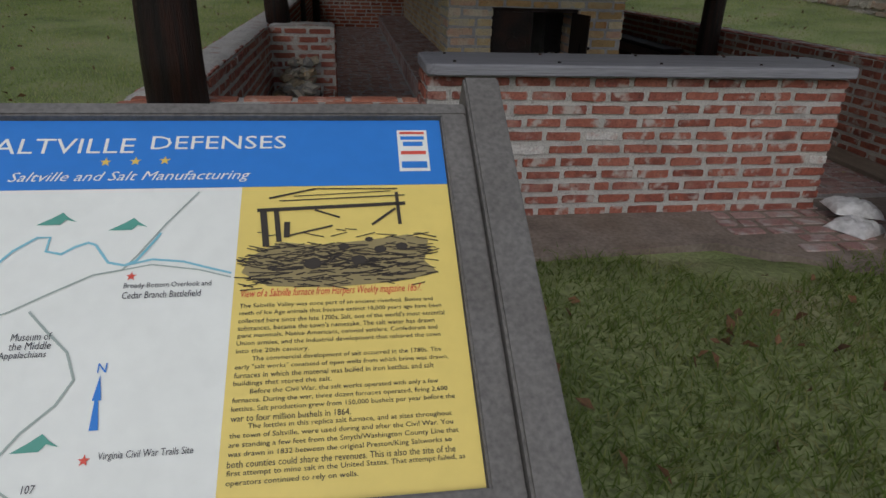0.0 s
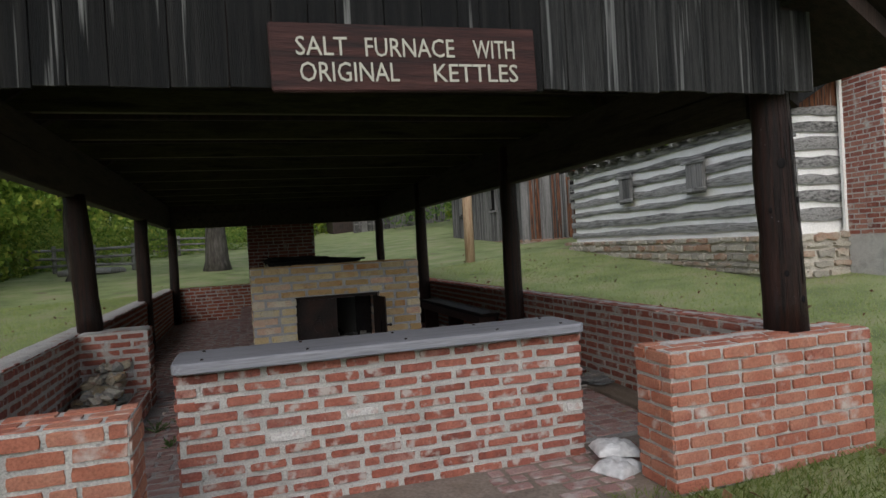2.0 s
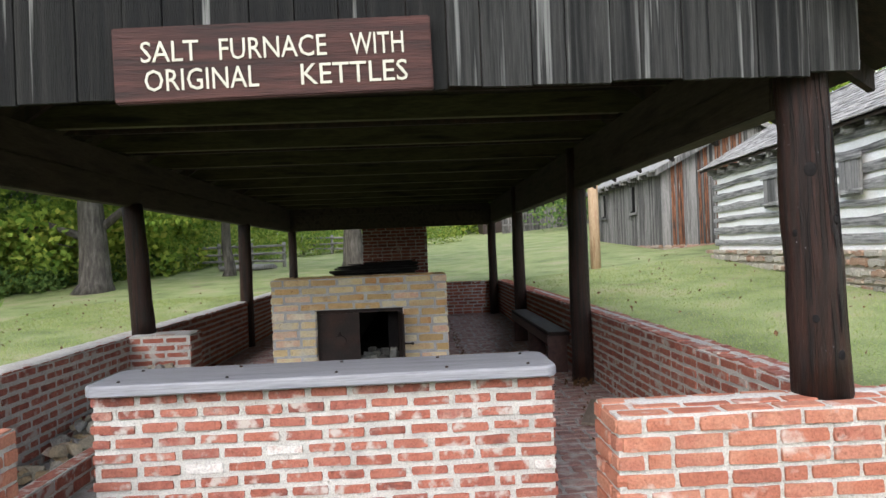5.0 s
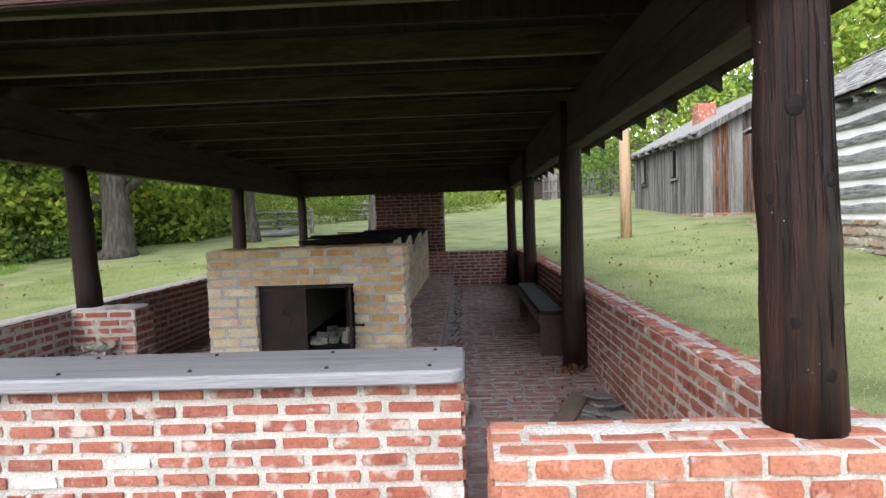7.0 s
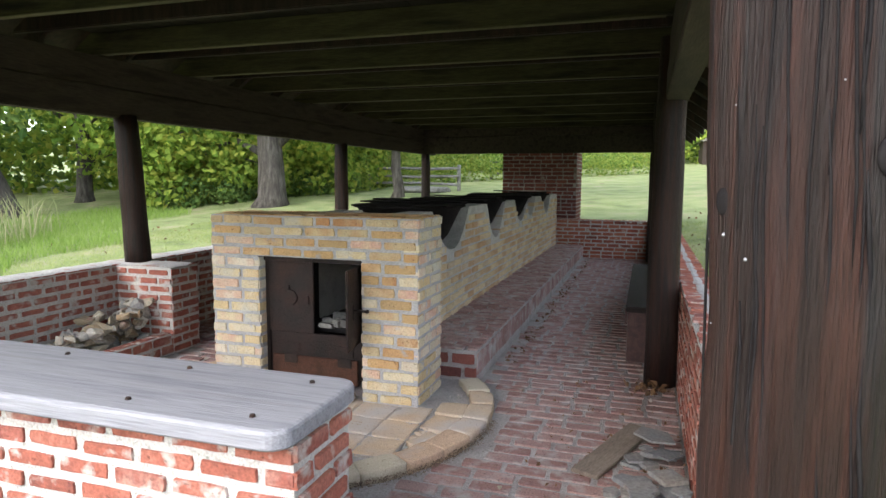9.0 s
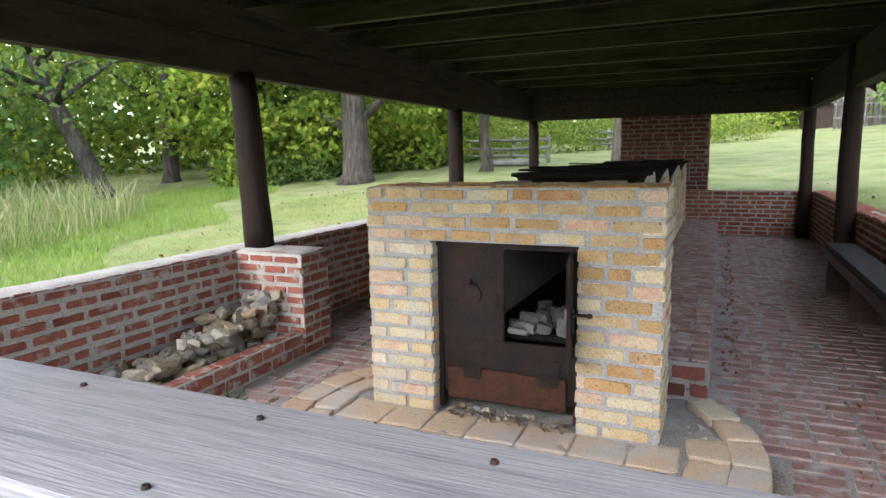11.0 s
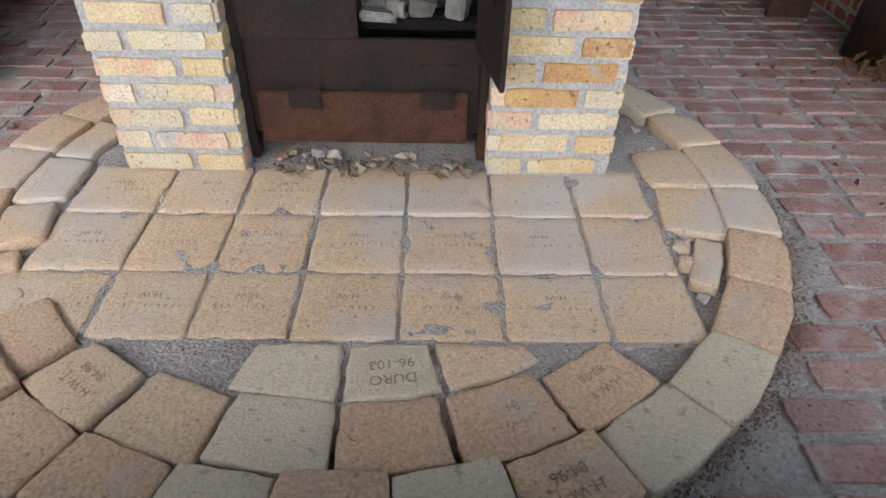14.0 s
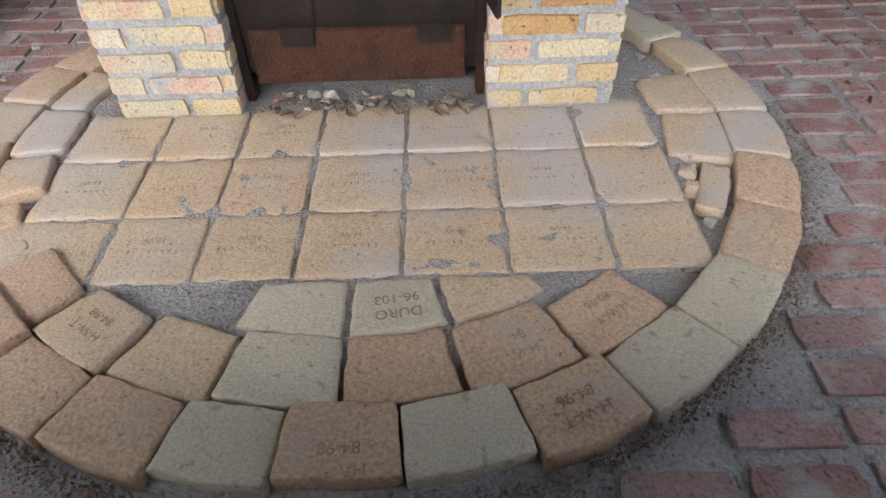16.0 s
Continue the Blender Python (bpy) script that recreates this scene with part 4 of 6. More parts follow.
for i, (x, y, z, rz) in enumerate(((1.20, -2.50, -0.01, 24), (1.27, -2.36, 0.05, -14))):
    bm = bmesh.new()
    bmesh.ops.create_grid(bm, x_segments=18, y_segments=14, size=0.5)
    top = bm.verts[:]
    for v in top:
        k = max(0.0, (1 - (2 * v.co.x) ** 4)) * max(0.0, (1 - (2 * v.co.y) ** 4))
        v.co.z = 0.06 * k ** 0.6 + 0.02 * noise.noise((v.co.x * 6, v.co.y * 6, i * 3)) * (0.2 + k)
        v.co.x *= 0.27
        v.co.y *= 0.22
    geo = bmesh.ops.extrude_face_region(bm, geom=bm.faces[:])
    for v in geo["geom"]:
        if isinstance(v, bmesh.types.BMVert):
            v.co.z = min(v.co.z - 0.006, 0.004)
    bmesh.ops.recalc_face_normals(bm, faces=bm.faces)
    for f in bm.faces:
        f.smooth = True
    ob = solid("bag", bm, BAG, "crumpled white plastic bag lying flat by the brick pier", "bag", group="white bags")
    ob.matrix_world = pose(x, y, z, 0, 4, rz)

# weeds by the curb, dry leaves and twigs
WEED = material("weed_leaf", [(0.06, 0.11, 0.025), (0.10, 0.16, 0.045)], 9, island=0.6, fine=50)
DRY = material("dry_leaf", [(0.10, 0.05, 0.022), (0.16, 0.085, 0.04), (0.07, 0.038, 0.02)], 9, island=0.7, fine=50)


def leaf_quad(bm, p, size, rng, droop=0.3):
    q = Euler((rng.uniform(-1.2, 1.2), rng.uniform(-1.2, 1.2), rng.uniform(0, 6.3))).to_matrix()
    pts = [(-0.5, 0, 0), (0, -0.32, 0.08), (0.5, 0, -droop * 0.3), (0, 0.32, 0.08)]
    vs = [bm.verts.new(Vector(p) + q @ (Vector(a) * size)) for a in pts]
    bm.faces.new((vs[0], vs[1], vs[2]))
    bm.faces.new((vs[0], vs[2], vs[3]))


def weed(x, y, s, seed):
    rng = random.Random(seed)
    bm = bmesh.new()
    for _ in range(11):
        a, r = rng.uniform(0, 6.3), rng.uniform(0.4, 1.0)
        end = (x + s * r * math.cos(a), y + s * r * math.sin(a), s * rng.uniform(0.3, 1.0))
        add_tube(bm, [(x, y, -0.01), ((x + end[0]) / 2, (y + end[1]) / 2, end[2] * 0.7), end], [0.003, 0.002, 0.001], 4)
        for k in range(26):
            t = rng.uniform(0.3, 1.0)
            leaf_quad(bm, (x + (end[0] - x) * t, y + (end[1] - y) * t, end[2] * t), rng.uniform(0.009, 0.02), rng)
    return solid("weed", bm, WEED, "small green weed growing between the floor bricks", "weed", group="weeds")


weed(-1.28, -0.42, 0.16, 1)
weed(-1.55, -0.25, 0.11, 2)
weed(-1.4, -0.75, 0.08, 3)
bm = bmesh.new()
rng = random.Random(51)
for _ in range(34):
    leaf_quad(bm, (rng.gauss(2.08, 0.07), rng.gauss(0.92, 0.1), rng.uniform(0.01, 0.07)), rng.uniform(0.04, 0.08), rng)
for _ in range(160):
    leaf_quad(bm, (rng.uniform(1.0, 1.12), rng.uniform(1.2, 8.4), 0.015), rng.uniform(0.02, 0.05), rng)
for _ in range(120):
    leaf_quad(bm, (rng.uniform(1.5, 2.3), rng.uniform(-1.0, 1.0), 0.012), rng.uniform(0.015, 0.04), rng)
solid("dry_leaves", bm, DRY, "scattered dry brown leaves on the brick floor", "leaves", "stuff")
bm = bmesh.new()
for _ in range(4200):
    a = rng.uniform(-2.6, 0.35) - 0.3
    r = 1.203 + abs(rng.gauss(0, 0.026))
    leaf_quad(bm, (r * math.cos(a), -0.05 + r * math.sin(a), rng.uniform(0.003, 0.03)), rng.uniform(0.004, 0.013), rng)
for _ in range(60):
    leaf_quad(bm, (rng.uniform(-0.3, 0.3), rng.uniform(-0.04, 0.06), 0.055), rng.uniform(0.02, 0.06), rng)
solid("dry_litter", bm, material("grey_brown_litter", [(0.15, 0.11, 0.075), (0.24, 0.18, 0.13), (0.10, 0.07, 0.05)], 9, island=0.7, fine=50), "dry brown straw and litter round the hearth's rim", "litter", "stuff")


# cracks, knots and pale specks of the front post
rng = random.Random(61)


def on_post(turn, z, out=0.0):
    k = (z - WALL_TOP) / (2.3 - WALL_TOP)
    r = 0.122 * (1 - 0.14 * k) + out
    return (2.262 - 0.045 * k + r * math.cos(turn), -2.72 + r * math.sin(turn), z)


for i in range(20):
    t = radians(rng.uniform(165, 330))
    z0 = rng.uniform(0.78, 1.7)
    n = 9
    length = min(2.2 - z0, rng.uniform(0.3, 1.2))
    pts = [on_post(t + 0.03 * math.sin(j * 1.3 + i), z0 + length * j / n, -0.0005) for j in range(n + 1)]
    part("crack", add_tube(bmesh.new(), pts, [0.0008] + [rng.uniform(0.0012, 0.003)] * (n - 1) + [0.0008], 4), KETTLE_IRON, FRONT_POST, "dark drying crack")
for t, z, r in ((238, 1.08, 0.024), (244, 1.72, 0.026), (282, 0.92, 0.02), (205, 1.45, 0.016), (300, 1.5, 0.018)):
    x, y, zz = on_post(radians(t), z, -0.004)
    bm = bmesh.new()
    bmesh.ops.create_uvsphere(bm, u_segments=14, v_segments=8, radius=1.0, matrix=pose(x, y, zz, 0, 0, t) @ Matrix.Diagonal((0.007, r, r * 1.25, 1)))
    for f in bm.faces:
        f.smooth = True
    part("knot", bm, KETTLE_IRON, FRONT_POST, "blackened knot")
for i in range(26):
    x, y, zz = on_post(radians(rng.uniform(170, 330)), rng.uniform(0.85, 2.05), -0.001)
    bm = bmesh.new()
    bmesh.ops.create_icosphere(bm, subdivisions=1, radius=rng.uniform(0.0012, 0.003), matrix=pose(x, y, zz))
    part("speck", bm, CAP_WOOD, FRONT_POST, "pale speck")


# ---- the log cabin on its stone base ----
LOG = material("weathered_hewn_log", [(0.075, 0.072, 0.07), (0.22, 0.215, 0.21), (0.38, 0.37, 0.36), (0.12, 0.11, 0.105)], 3, per_object=0.35, fine=20, stretch=(4, 0.8, 9), bump=0.8, rough=0.9, dist=0.03)
CHINK = material("white_lime_chinking", [(0.76, 0.75, 0.72), (0.84, 0.83, 0.81)], 3, fine=50, grain_mix=0.3)
RUBBLE_WALL = material("stone_wall_mortar", [(0.40, 0.36, 0.30), (0.52, 0.48, 0.41)], 3, fine=50, bump=0.6)
FIELD_STONE = material("field_stone", [(0.22, 0.20, 0.17), (0.36, 0.33, 0.28), (0.44, 0.40, 0.33), (0.30, 0.18, 0.12), (0.40, 0.36, 0.30)], 4, island=0.8, fine=40, bump=0.6)
RED_BOARD = material("rust_red_board", [(0.022, 0.018, 0.017), (0.06, 0.03, 0.02), (0.21, 0.082, 0.038), (0.05, 0.032, 0.026), (0.028, 0.025, 0.024)], 2.5, per_object=0.3, fine=26, stretch=(8, 8, 0.35), bump=0.5, grain_mix=0.8, stain=(0.26, 0.24, 0.22), stain_at=0.62, stain_scale=3, stain_soft=0.12)
BATTEN = material("grey_board_and_batten", [(0.03, 0.029, 0.028), (0.11, 0.107, 0.104), (0.23, 0.222, 0.215), (0.045, 0.04, 0.037)], 2, per_object=0.6, fine=26, stretch=(8, 8, 0.35), bump=0.5, grain_mix=0.75)
PALE_SHINGLE = material("sun_bleached_shingle", [(0.14, 0.135, 0.13), (0.27, 0.26, 0.25), (0.40, 0.39, 0.375)], 3, island=0.65, fine=30, stretch=(2, 2, 2), rough=0.9)
CAB = pose(7.02, 1.8, 0.0, 0, 0, -5.4)
cabin = thing("log_cabin", "old log cabin with white chinking on a field stone base", "house")
cabin.matrix_world = CAB
CL, CW, CZ0, CZ1, CZ2 = 7.8, 4.4, 0.2, 1.2, 3.08
bm = bmesh.new()
add_box(bm, (0.06, 0.06, CZ1 - 0.02), (CW - 0.06, CL - 0.06, CZ2))
part("chinking", bm, CHINK, cabin, "white lime chinking between the logs")
part("foundation", box((-0.04, -0.04, CZ0 - 0.4), (CW + 0.04, CL + 0.04, CZ1)), RUBBLE_WALL, cabin, "rough field stone foundation")


def hewn(length, h, t, seed):
    """A hewn log along y with uneven faces."""
    rng = random.Random(seed)
    bm = bmesh.new()
    n = 16
    rings = []
    for i in range(n + 1):
        y = length * i / n
        a, b = rng.uniform(-0.018, 0.028), rng.uniform(-0.028, 0.018)
        w = rng.uniform(-0.012, 0.012)
        rings.append([bm.verts.new(p) for p in ((w, y, -h / 2 + a), (-t * 0.12 + w, y, 0), (w, y, h / 2 + b), (t, y, h / 2 + b), (t, y, -h / 2 + a))])
    for p, q in zip(rings, rings[1:]):
        for k in range(5):
            bm.faces.new((p[k], q[k], q[(k + 1) % 5], p[(k + 1) % 5]))
    bm.faces.new(rings[0][::-1])
    bm.faces.new(rings[-1])
    bmesh.ops.recalc_face_normals(bm, faces=bm.faces)
    return bm


rows = 7
for r in range(rows):
    z = CZ1 + (r + 0.62) * (CZ2 - CZ1) / rows
    over = 0.14 if r % 2 else 0.04
    ob = part("log", hewn(CL + 0.1 + over, 0.145 + 0.035 * math.sin(r * 2.3), 0.1, r), LOG, cabin)
    ob.location = (0.02, -over, z)
    ob = part("log", hewn(CW + 0.1, 0.17 + 0.03 * math.sin(r * 1.7 + 1), 0.1, r + 20), LOG, cabin)
    ob.matrix_basis = pose(CW + 0.05, 0.02, z + (0.13 if r < rows - 1 else 0.1), 0, 0, 90)
    part("log_end", box((-0.09, -0.07, z + 0.04), (0.12, 0.1, z + 0.2), 0.03), LOG, cabin)
# stones of the foundation
vs, fs = [], []
rng = random.Random(61)
for side in range(2):
    length = CL if side == 0 else CW
    z = CZ0 - 0.1
    while z < CZ1 - 0.05:
        h = rng.uniform(0.08, 0.17)
        u = -0.03
        while u < length:
            w = rng.uniform(0.14, 0.5)
            v, f = brick_verts(rng, 0.22)
            m = (pose(-0.05, u + w / 2, z + h / 2, 0, 0, -90) if side == 0 else pose(u + w / 2, -0.05, z + h / 2)) @ Matrix.Diagonal((w - 0.02, 0.08, h - 0.015, 1))
            k = len(vs)
            vs += [tuple(m @ Vector(p)) for p in v]
            fs += [tuple(i + k for i in q) for q in f]
            u += w
        z += h
me = bpy.data.meshes.new("stonework")
me.from_pydata(vs, [], fs)
me.materials.append(FIELD_STONE)
ob = tagged(new("stonework", me), kind="stuff")
ob.parent = cabin
# gable boards, roof, chimney
RS = 0.58
x = 0.05
rng = random.Random(62)
while x < CW - 0.05:
    w = rng.uniform(0.16, 0.26)
    top = CZ2 + min(min(x, CW - x), min(x + w, CW - x - w)) * RS
    if top > CZ2 + 0.06:
        part("gable_board", prism([(x, CZ2 + 0.03), (x + w - 0.006, CZ2 + 0.03), (x + w - 0.006, top + 0.05), (x, top + 0.05)], 0.03, 0.06), RED_BOARD, cabin)
    x += w
for s in (-1, 1):
    e = -0.2 if s < 0 else CW + 0.2
    ez = CZ2 - 0.2 * RS + 0.12
    rz = CZ2 + CW / 2 * RS + 0.12
    part("roof", prism([(CW / 2, rz), (e, ez), (e, ez + 0.05), (CW / 2, rz + 0.05)], -0.25, CL + 0.3), DARK_WOOD, cabin, "low roof of weathered wooden shingles")
    bm = bmesh.new()
    sl = math.atan(RS)
    for r in range(14):
        y = -0.28
        while y < CL + 0.3:
            w = rng.uniform(0.12, 0.24)
            d = r * 0.2
            cx = e + (-s) * (d * math.cos(sl) + 0.08)
            cz = ez + 0.07 + d * math.sin(sl) + 0.05
            add_box(bm, (-0.15, 0, 0), (0.15, w - 0.01, 0.022), 0, pose(cx, y, cz + rng.uniform(0, 0.015), 0, s * (math.degrees(sl) - 4), rng.uniform(-1.5, 1.5)))
            y += w
    tagged(part("shingles", bm, PALE_SHINGLE, cabin), kind="stuff")
    part("barge_board", prism([(CW / 2, rz - 0.12), (e, ez - 0.12), (e, ez + 0.03), (CW / 2, rz + 0.03)], -0.28, -0.25), GREY_BOARD, cabin)
for y in [0.2 + 0.62 * i for i in range(13)]:
    part("rafter_end", box((-0.16, y, CZ2 - 0.1), (0.1, y + 0.12, CZ2 + 0.04), 0.015), LOG, cabin)
for yc in (2.15, 4.75):
    sh = part("shutter", box((-0.06, yc - 0.27, 2.02), (-0.02, yc + 0.27, 2.68)), BATTEN, cabin, "closed grey board shutter")
    for i in range(3):
        part("shutter_board", box((-0.075, yc - 0.25 + i * 0.17, 2.04), (-0.058, yc - 0.09 + i * 0.17, 2.66)), BATTEN, sh)
    for z in (2.06, 2.58):
        part("shutter_bar", box((-0.1, yc - 0.36, z), (-0.074, yc + 0.36, z + 0.07)), LOG, sh)
part("chimney_core", box((1.04, -0.75, 0.0), (3.2, -0.06, 6.2)), MORTAR, cabin)
part("corner_strip", box((0.985, -0.07, CZ1), (1.035, -0.02, CZ2 + 0.5)), CHINK, cabin)
placed = [(pose(1.04, -0.75, 1.15), brick_rows(2.16, 5.0, 0.22, 0.078, 0.014, 63), 0.1, 0.006), (pose(1.04, -0.06, 1.15, 0, 0, -90), brick_rows(0.69, 5.0, 0.22, 0.078, 0.014, 64), 0.1, 0.006)]
lay_joined("chimney_bricks", cabin, FAR_BRICK, placed, 65)

# ---- the board barn ----
barn = thing("barn", "grey board barn with a rusty gable on stone", "barn")
BX, BY, BL, BW, BZ0, BZ1, BZ2, BS = 7.80, 12.9, 7.0, 5.2, 0.6, 1.34, 3.62, 0.52
part("foundation", box((BX, BY, BZ0), (BX + BW, BY + BL, BZ1)), RUBBLE_WALL, barn, "low reddish stone foundation")
vs, fs = [], []
z = 0.8
while z < BZ1 - 0.03:
    h = rng.uniform(0.09, 0.15)
    for side in range(2):
        u, length = 0.0, (BL if side == 0 else BW)
        while u < length:
            w = rng.uniform(0.18, 0.45)
            v, f = brick_verts(rng, 0.2)
            m = (pose(BX, BY + u + w / 2, z + h / 2, 0, 0, -90) if side == 0 else pose(BX + u + w / 2, BY, z + h / 2)) @ Matrix.Diagonal((w - 0.02, 0.08, h - 0.015, 1))
            k = len(vs)
            vs += [tuple(m @ Vector(p)) for p in v]
            fs += [tuple(i + k for i in q) for q in f]
            u += w
    z += h
me = bpy.data.meshes.new("stonework")
me.from_pydata(vs, [], fs)
me.materials.append(material("reddish_stone", [(0.26, 0.14, 0.10), (0.34, 0.22, 0.16), (0.38, 0.34, 0.29)], 4, island=0.8, fine=40))
ob = tagged(new("stonework", me), kind="stuff")
ob.parent = barn
part("wall", box((BX + 0.03, BY + 0.03, BZ1), (BX + BW - 0.03, BY + BL, BZ2)), DARK_WOOD, barn)
y = BY
while y < BY + BL:
    w = rng.uniform(0.16, 0.26)
    part("board", box((BX, y, BZ1 - 0.05 - rng.uniform(0, 0.05)), (BX + 0.028, y + w - 0.02, BZ2)), BATTEN, barn)
    part("batten", box((BX - 0.02, y - 0.025, BZ1 - 0.03), (BX - 0.001, y + 0.025, BZ2)), BATTEN, barn)
    y += w
x = BX
while x < BX + BW:
    w = rng.uniform(0.16, 0.26)
    top = BZ2 + max(0.0, min(x + w / 2 - BX, BX + BW - x - w / 2)) * BS
    mat = RED_BOARD if BX + 0.12 < x < BX + 2.4 and rng.random() < 0.75 else BATTEN
    part("board", box((x, BY, BZ1 - 0.05), (x + w - 0.022, BY + 0.028, top)), mat, barn)
    part("batten", box((x - 0.025, BY - 0.02, BZ1 - 0.03), (x + 0.025, BY - 0.001, top)), BATTEN, barn)
    x += w
for s in (-1, 1):
    e = BX - 0.32 if s < 0 else BX + BW + 0.32
    ez, rz = BZ2 - 0.32 * BS + 0.05, BZ2 + BW / 2 * BS + 0.05
    part("roof", prism([(BX + BW / 2, rz), (e, ez), (e, ez + 0.06), (BX + BW / 2, rz + 0.06)], BY - 0.35, BY + BL + 0.3), PALE_SHINGLE, barn, "weathered shingle roof")
    part("barge_board", prism([(BX + BW / 2, rz - 0.14), (e, ez - 0.14), (e, ez + 0.04), (BX + BW / 2, rz + 0.04)], BY - 0.39, BY - 0.352), BATTEN, barn)
for i in range(9):
    part("rafter_end", box((BX - 0.36, BY + 0.1 + i * 0.85, BZ2 - 0.22), (BX + 0.05, BY + 0.2 + i * 0.85, BZ2 - 0.06)), BATTEN, barn)
for yc in (15.3, 18.5):
    win = part("window", box((BX - 0.03, yc - 0.3, 2.45), (BX - 0.002, yc + 0.3, 3.3)), KETTLE_IRON, barn, "small dark window with an open shutter")
    part("frame", box((BX - 0.06, yc - 0.36, 2.38), (BX - 0.032, yc - 0.28, 3.36)), BATTEN, win)
    part("frame", box((BX - 0.06, yc + 0.28, 2.38), (BX - 0.032, yc + 0.36, 3.36)), BATTEN, win)
    part("sill", box((BX - 0.09, yc - 0.4, 2.38), (BX - 0.032, yc + 0.4, 2.45)), BATTEN, win)
    part("shutter", box((BX - 0.08, yc - 0.02, 2.5), (BX - 0.061, yc + 0.3, 3.3)), BATTEN, win)
win = part("window", box((BX + 1.72, BY - 0.03, 2.5), (BX + 2.3, BY - 0.021, 3.2)), KETTLE_IRON, barn, "small pane window with a grey frame")
for k in range(3):
    part("glazing_bar", box((BX + 1.7 + k * 0.28, BY - 0.05, 2.46), (BX + 1.76 + k * 0.28, BY - 0.031, 3.24)), BATTEN, win)
for z in (2.46, 2.82, 3.18):
    part("glazing_bar", box((BX + 1.7, BY - 0.055, z), (BX + 2.32, BY - 0.051, z + 0.05)), BATTEN, win)
part("chimney", box((BX + 0.75, BY + 2.4, 3.7), (BX + 1.3, BY + 2.95, 4.75), 0.01), RED_BRICK, barn, "short red brick chimney on the slope")

# ---- pole, fences, far sheds ----
pole_bm = add_tube(bmesh.new(), [(5.0, 10.3, 0.5), (5.0, 10.31, 2.6), (4.97, 10.3, 5), (4.97, 10.3, 8)], [0.135, 0.13, 0.12, 0.11], 12, 0.02, 3)
solid("utility_pole", pole_bm, material("tan_bare_pole", [(0.28, 0.17, 0.10), (0.42, 0.30, 0.19), (0.34, 0.22, 0.14)], 3, fine=24, stretch=(5, 5, 0.4), bump=0.4), "tan bare wooden pole on the lawn", "pole")
GREY_RAIL = material("silver_grey_rail", [(0.16, 0.155, 0.145), (0.27, 0.26, 0.25)], 3, fine=24, bump=0.4)


def rail_fence(x0, y0, x1, y1, posts, seed):
    rng = random.Random(seed)
    f = thing("rail_fence", "silver grey split rail fence at the lawn's edge", "fence")
    for i in range(posts):
        k = i / (posts - 1)
        x, y = x0 + (x1 - x0) * k, y0 + (y1 - y0) * k
        z = ground_height(x, y)
        part("post", add_tube(bmesh.new(), [(x, y, z - 0.2), (x, y, z + 0.95)], [0.075, 0.065], 8), GREY_RAIL, f)
        if i:
            for h in (0.25, 0.52, 0.8):
                part("rail", add_tube(bmesh.new(), [(px - 0.05, py - 0.08, pz + h + rng.uniform(-0.03, 0.03)), (x + 0.05, y - 0.08, z + h + rng.uniform(-0.03, 0.03))], [0.06, 0.05], 6), GREY_RAIL, f)
        px, py, pz = x, y, z


rail_fence(-8.3, 19.2, -4.5, 18.6, 4, 1)
rail_fence(-5.2, 26.5, -2.2, 26.0, 3, 2)
pile = thing("log_pile", "low heap of grey split logs on the grass", "logs")
for i in range(7):
    part("log", add_tube(bmesh.new(), [(-6.6 + 0.1 * i, 17.6 + 0.12 * i, ground_height(-6, 17.7) + 0.08 + 0.03 * (i % 3)), (-5.0 + 0.05 * i, 17.4 + 0.12 * i, ground_height(-5, 17.4) + 0.1 + 0.04 * (i % 2))], [0.09, 0.08], 7), GREY_RAIL, pile)
gate = thing("board_fence", "grey upright board fence and gate far up the lawn", "fence")
rng = random.Random(71)
for i in range(34):
    x = 6.2 + i * 0.2
    y = 36.0 + i * 0.03
    z = ground_height(x, y)
    part("board", box((x, y, z - 0.1), (x + 0.17, y + 0.03, z + 1.5 + rng.uniform(-0.1, 0.1))), BATTEN, gate)
for h in (0.4, 1.1):
    part("rail", box((6.2, 35.93, ground_height(8, 36) + h), (13.0, 35.99, ground_height(8, 36) + h + 0.09)), BATTEN, gate)
shed = thing("shed", "small brown shed with a sagging roof beyond the lawn", "shed")
part("wall", box((5.2, 38.5, 1.8), (9.5, 42, 3.9)), DARK_WOOD, shed)
part("roof", prism([(5.0, 3.9), (9.7, 3.9), (7.35, 5.0)], 38.2, 42.3), SHINGLE, shed)

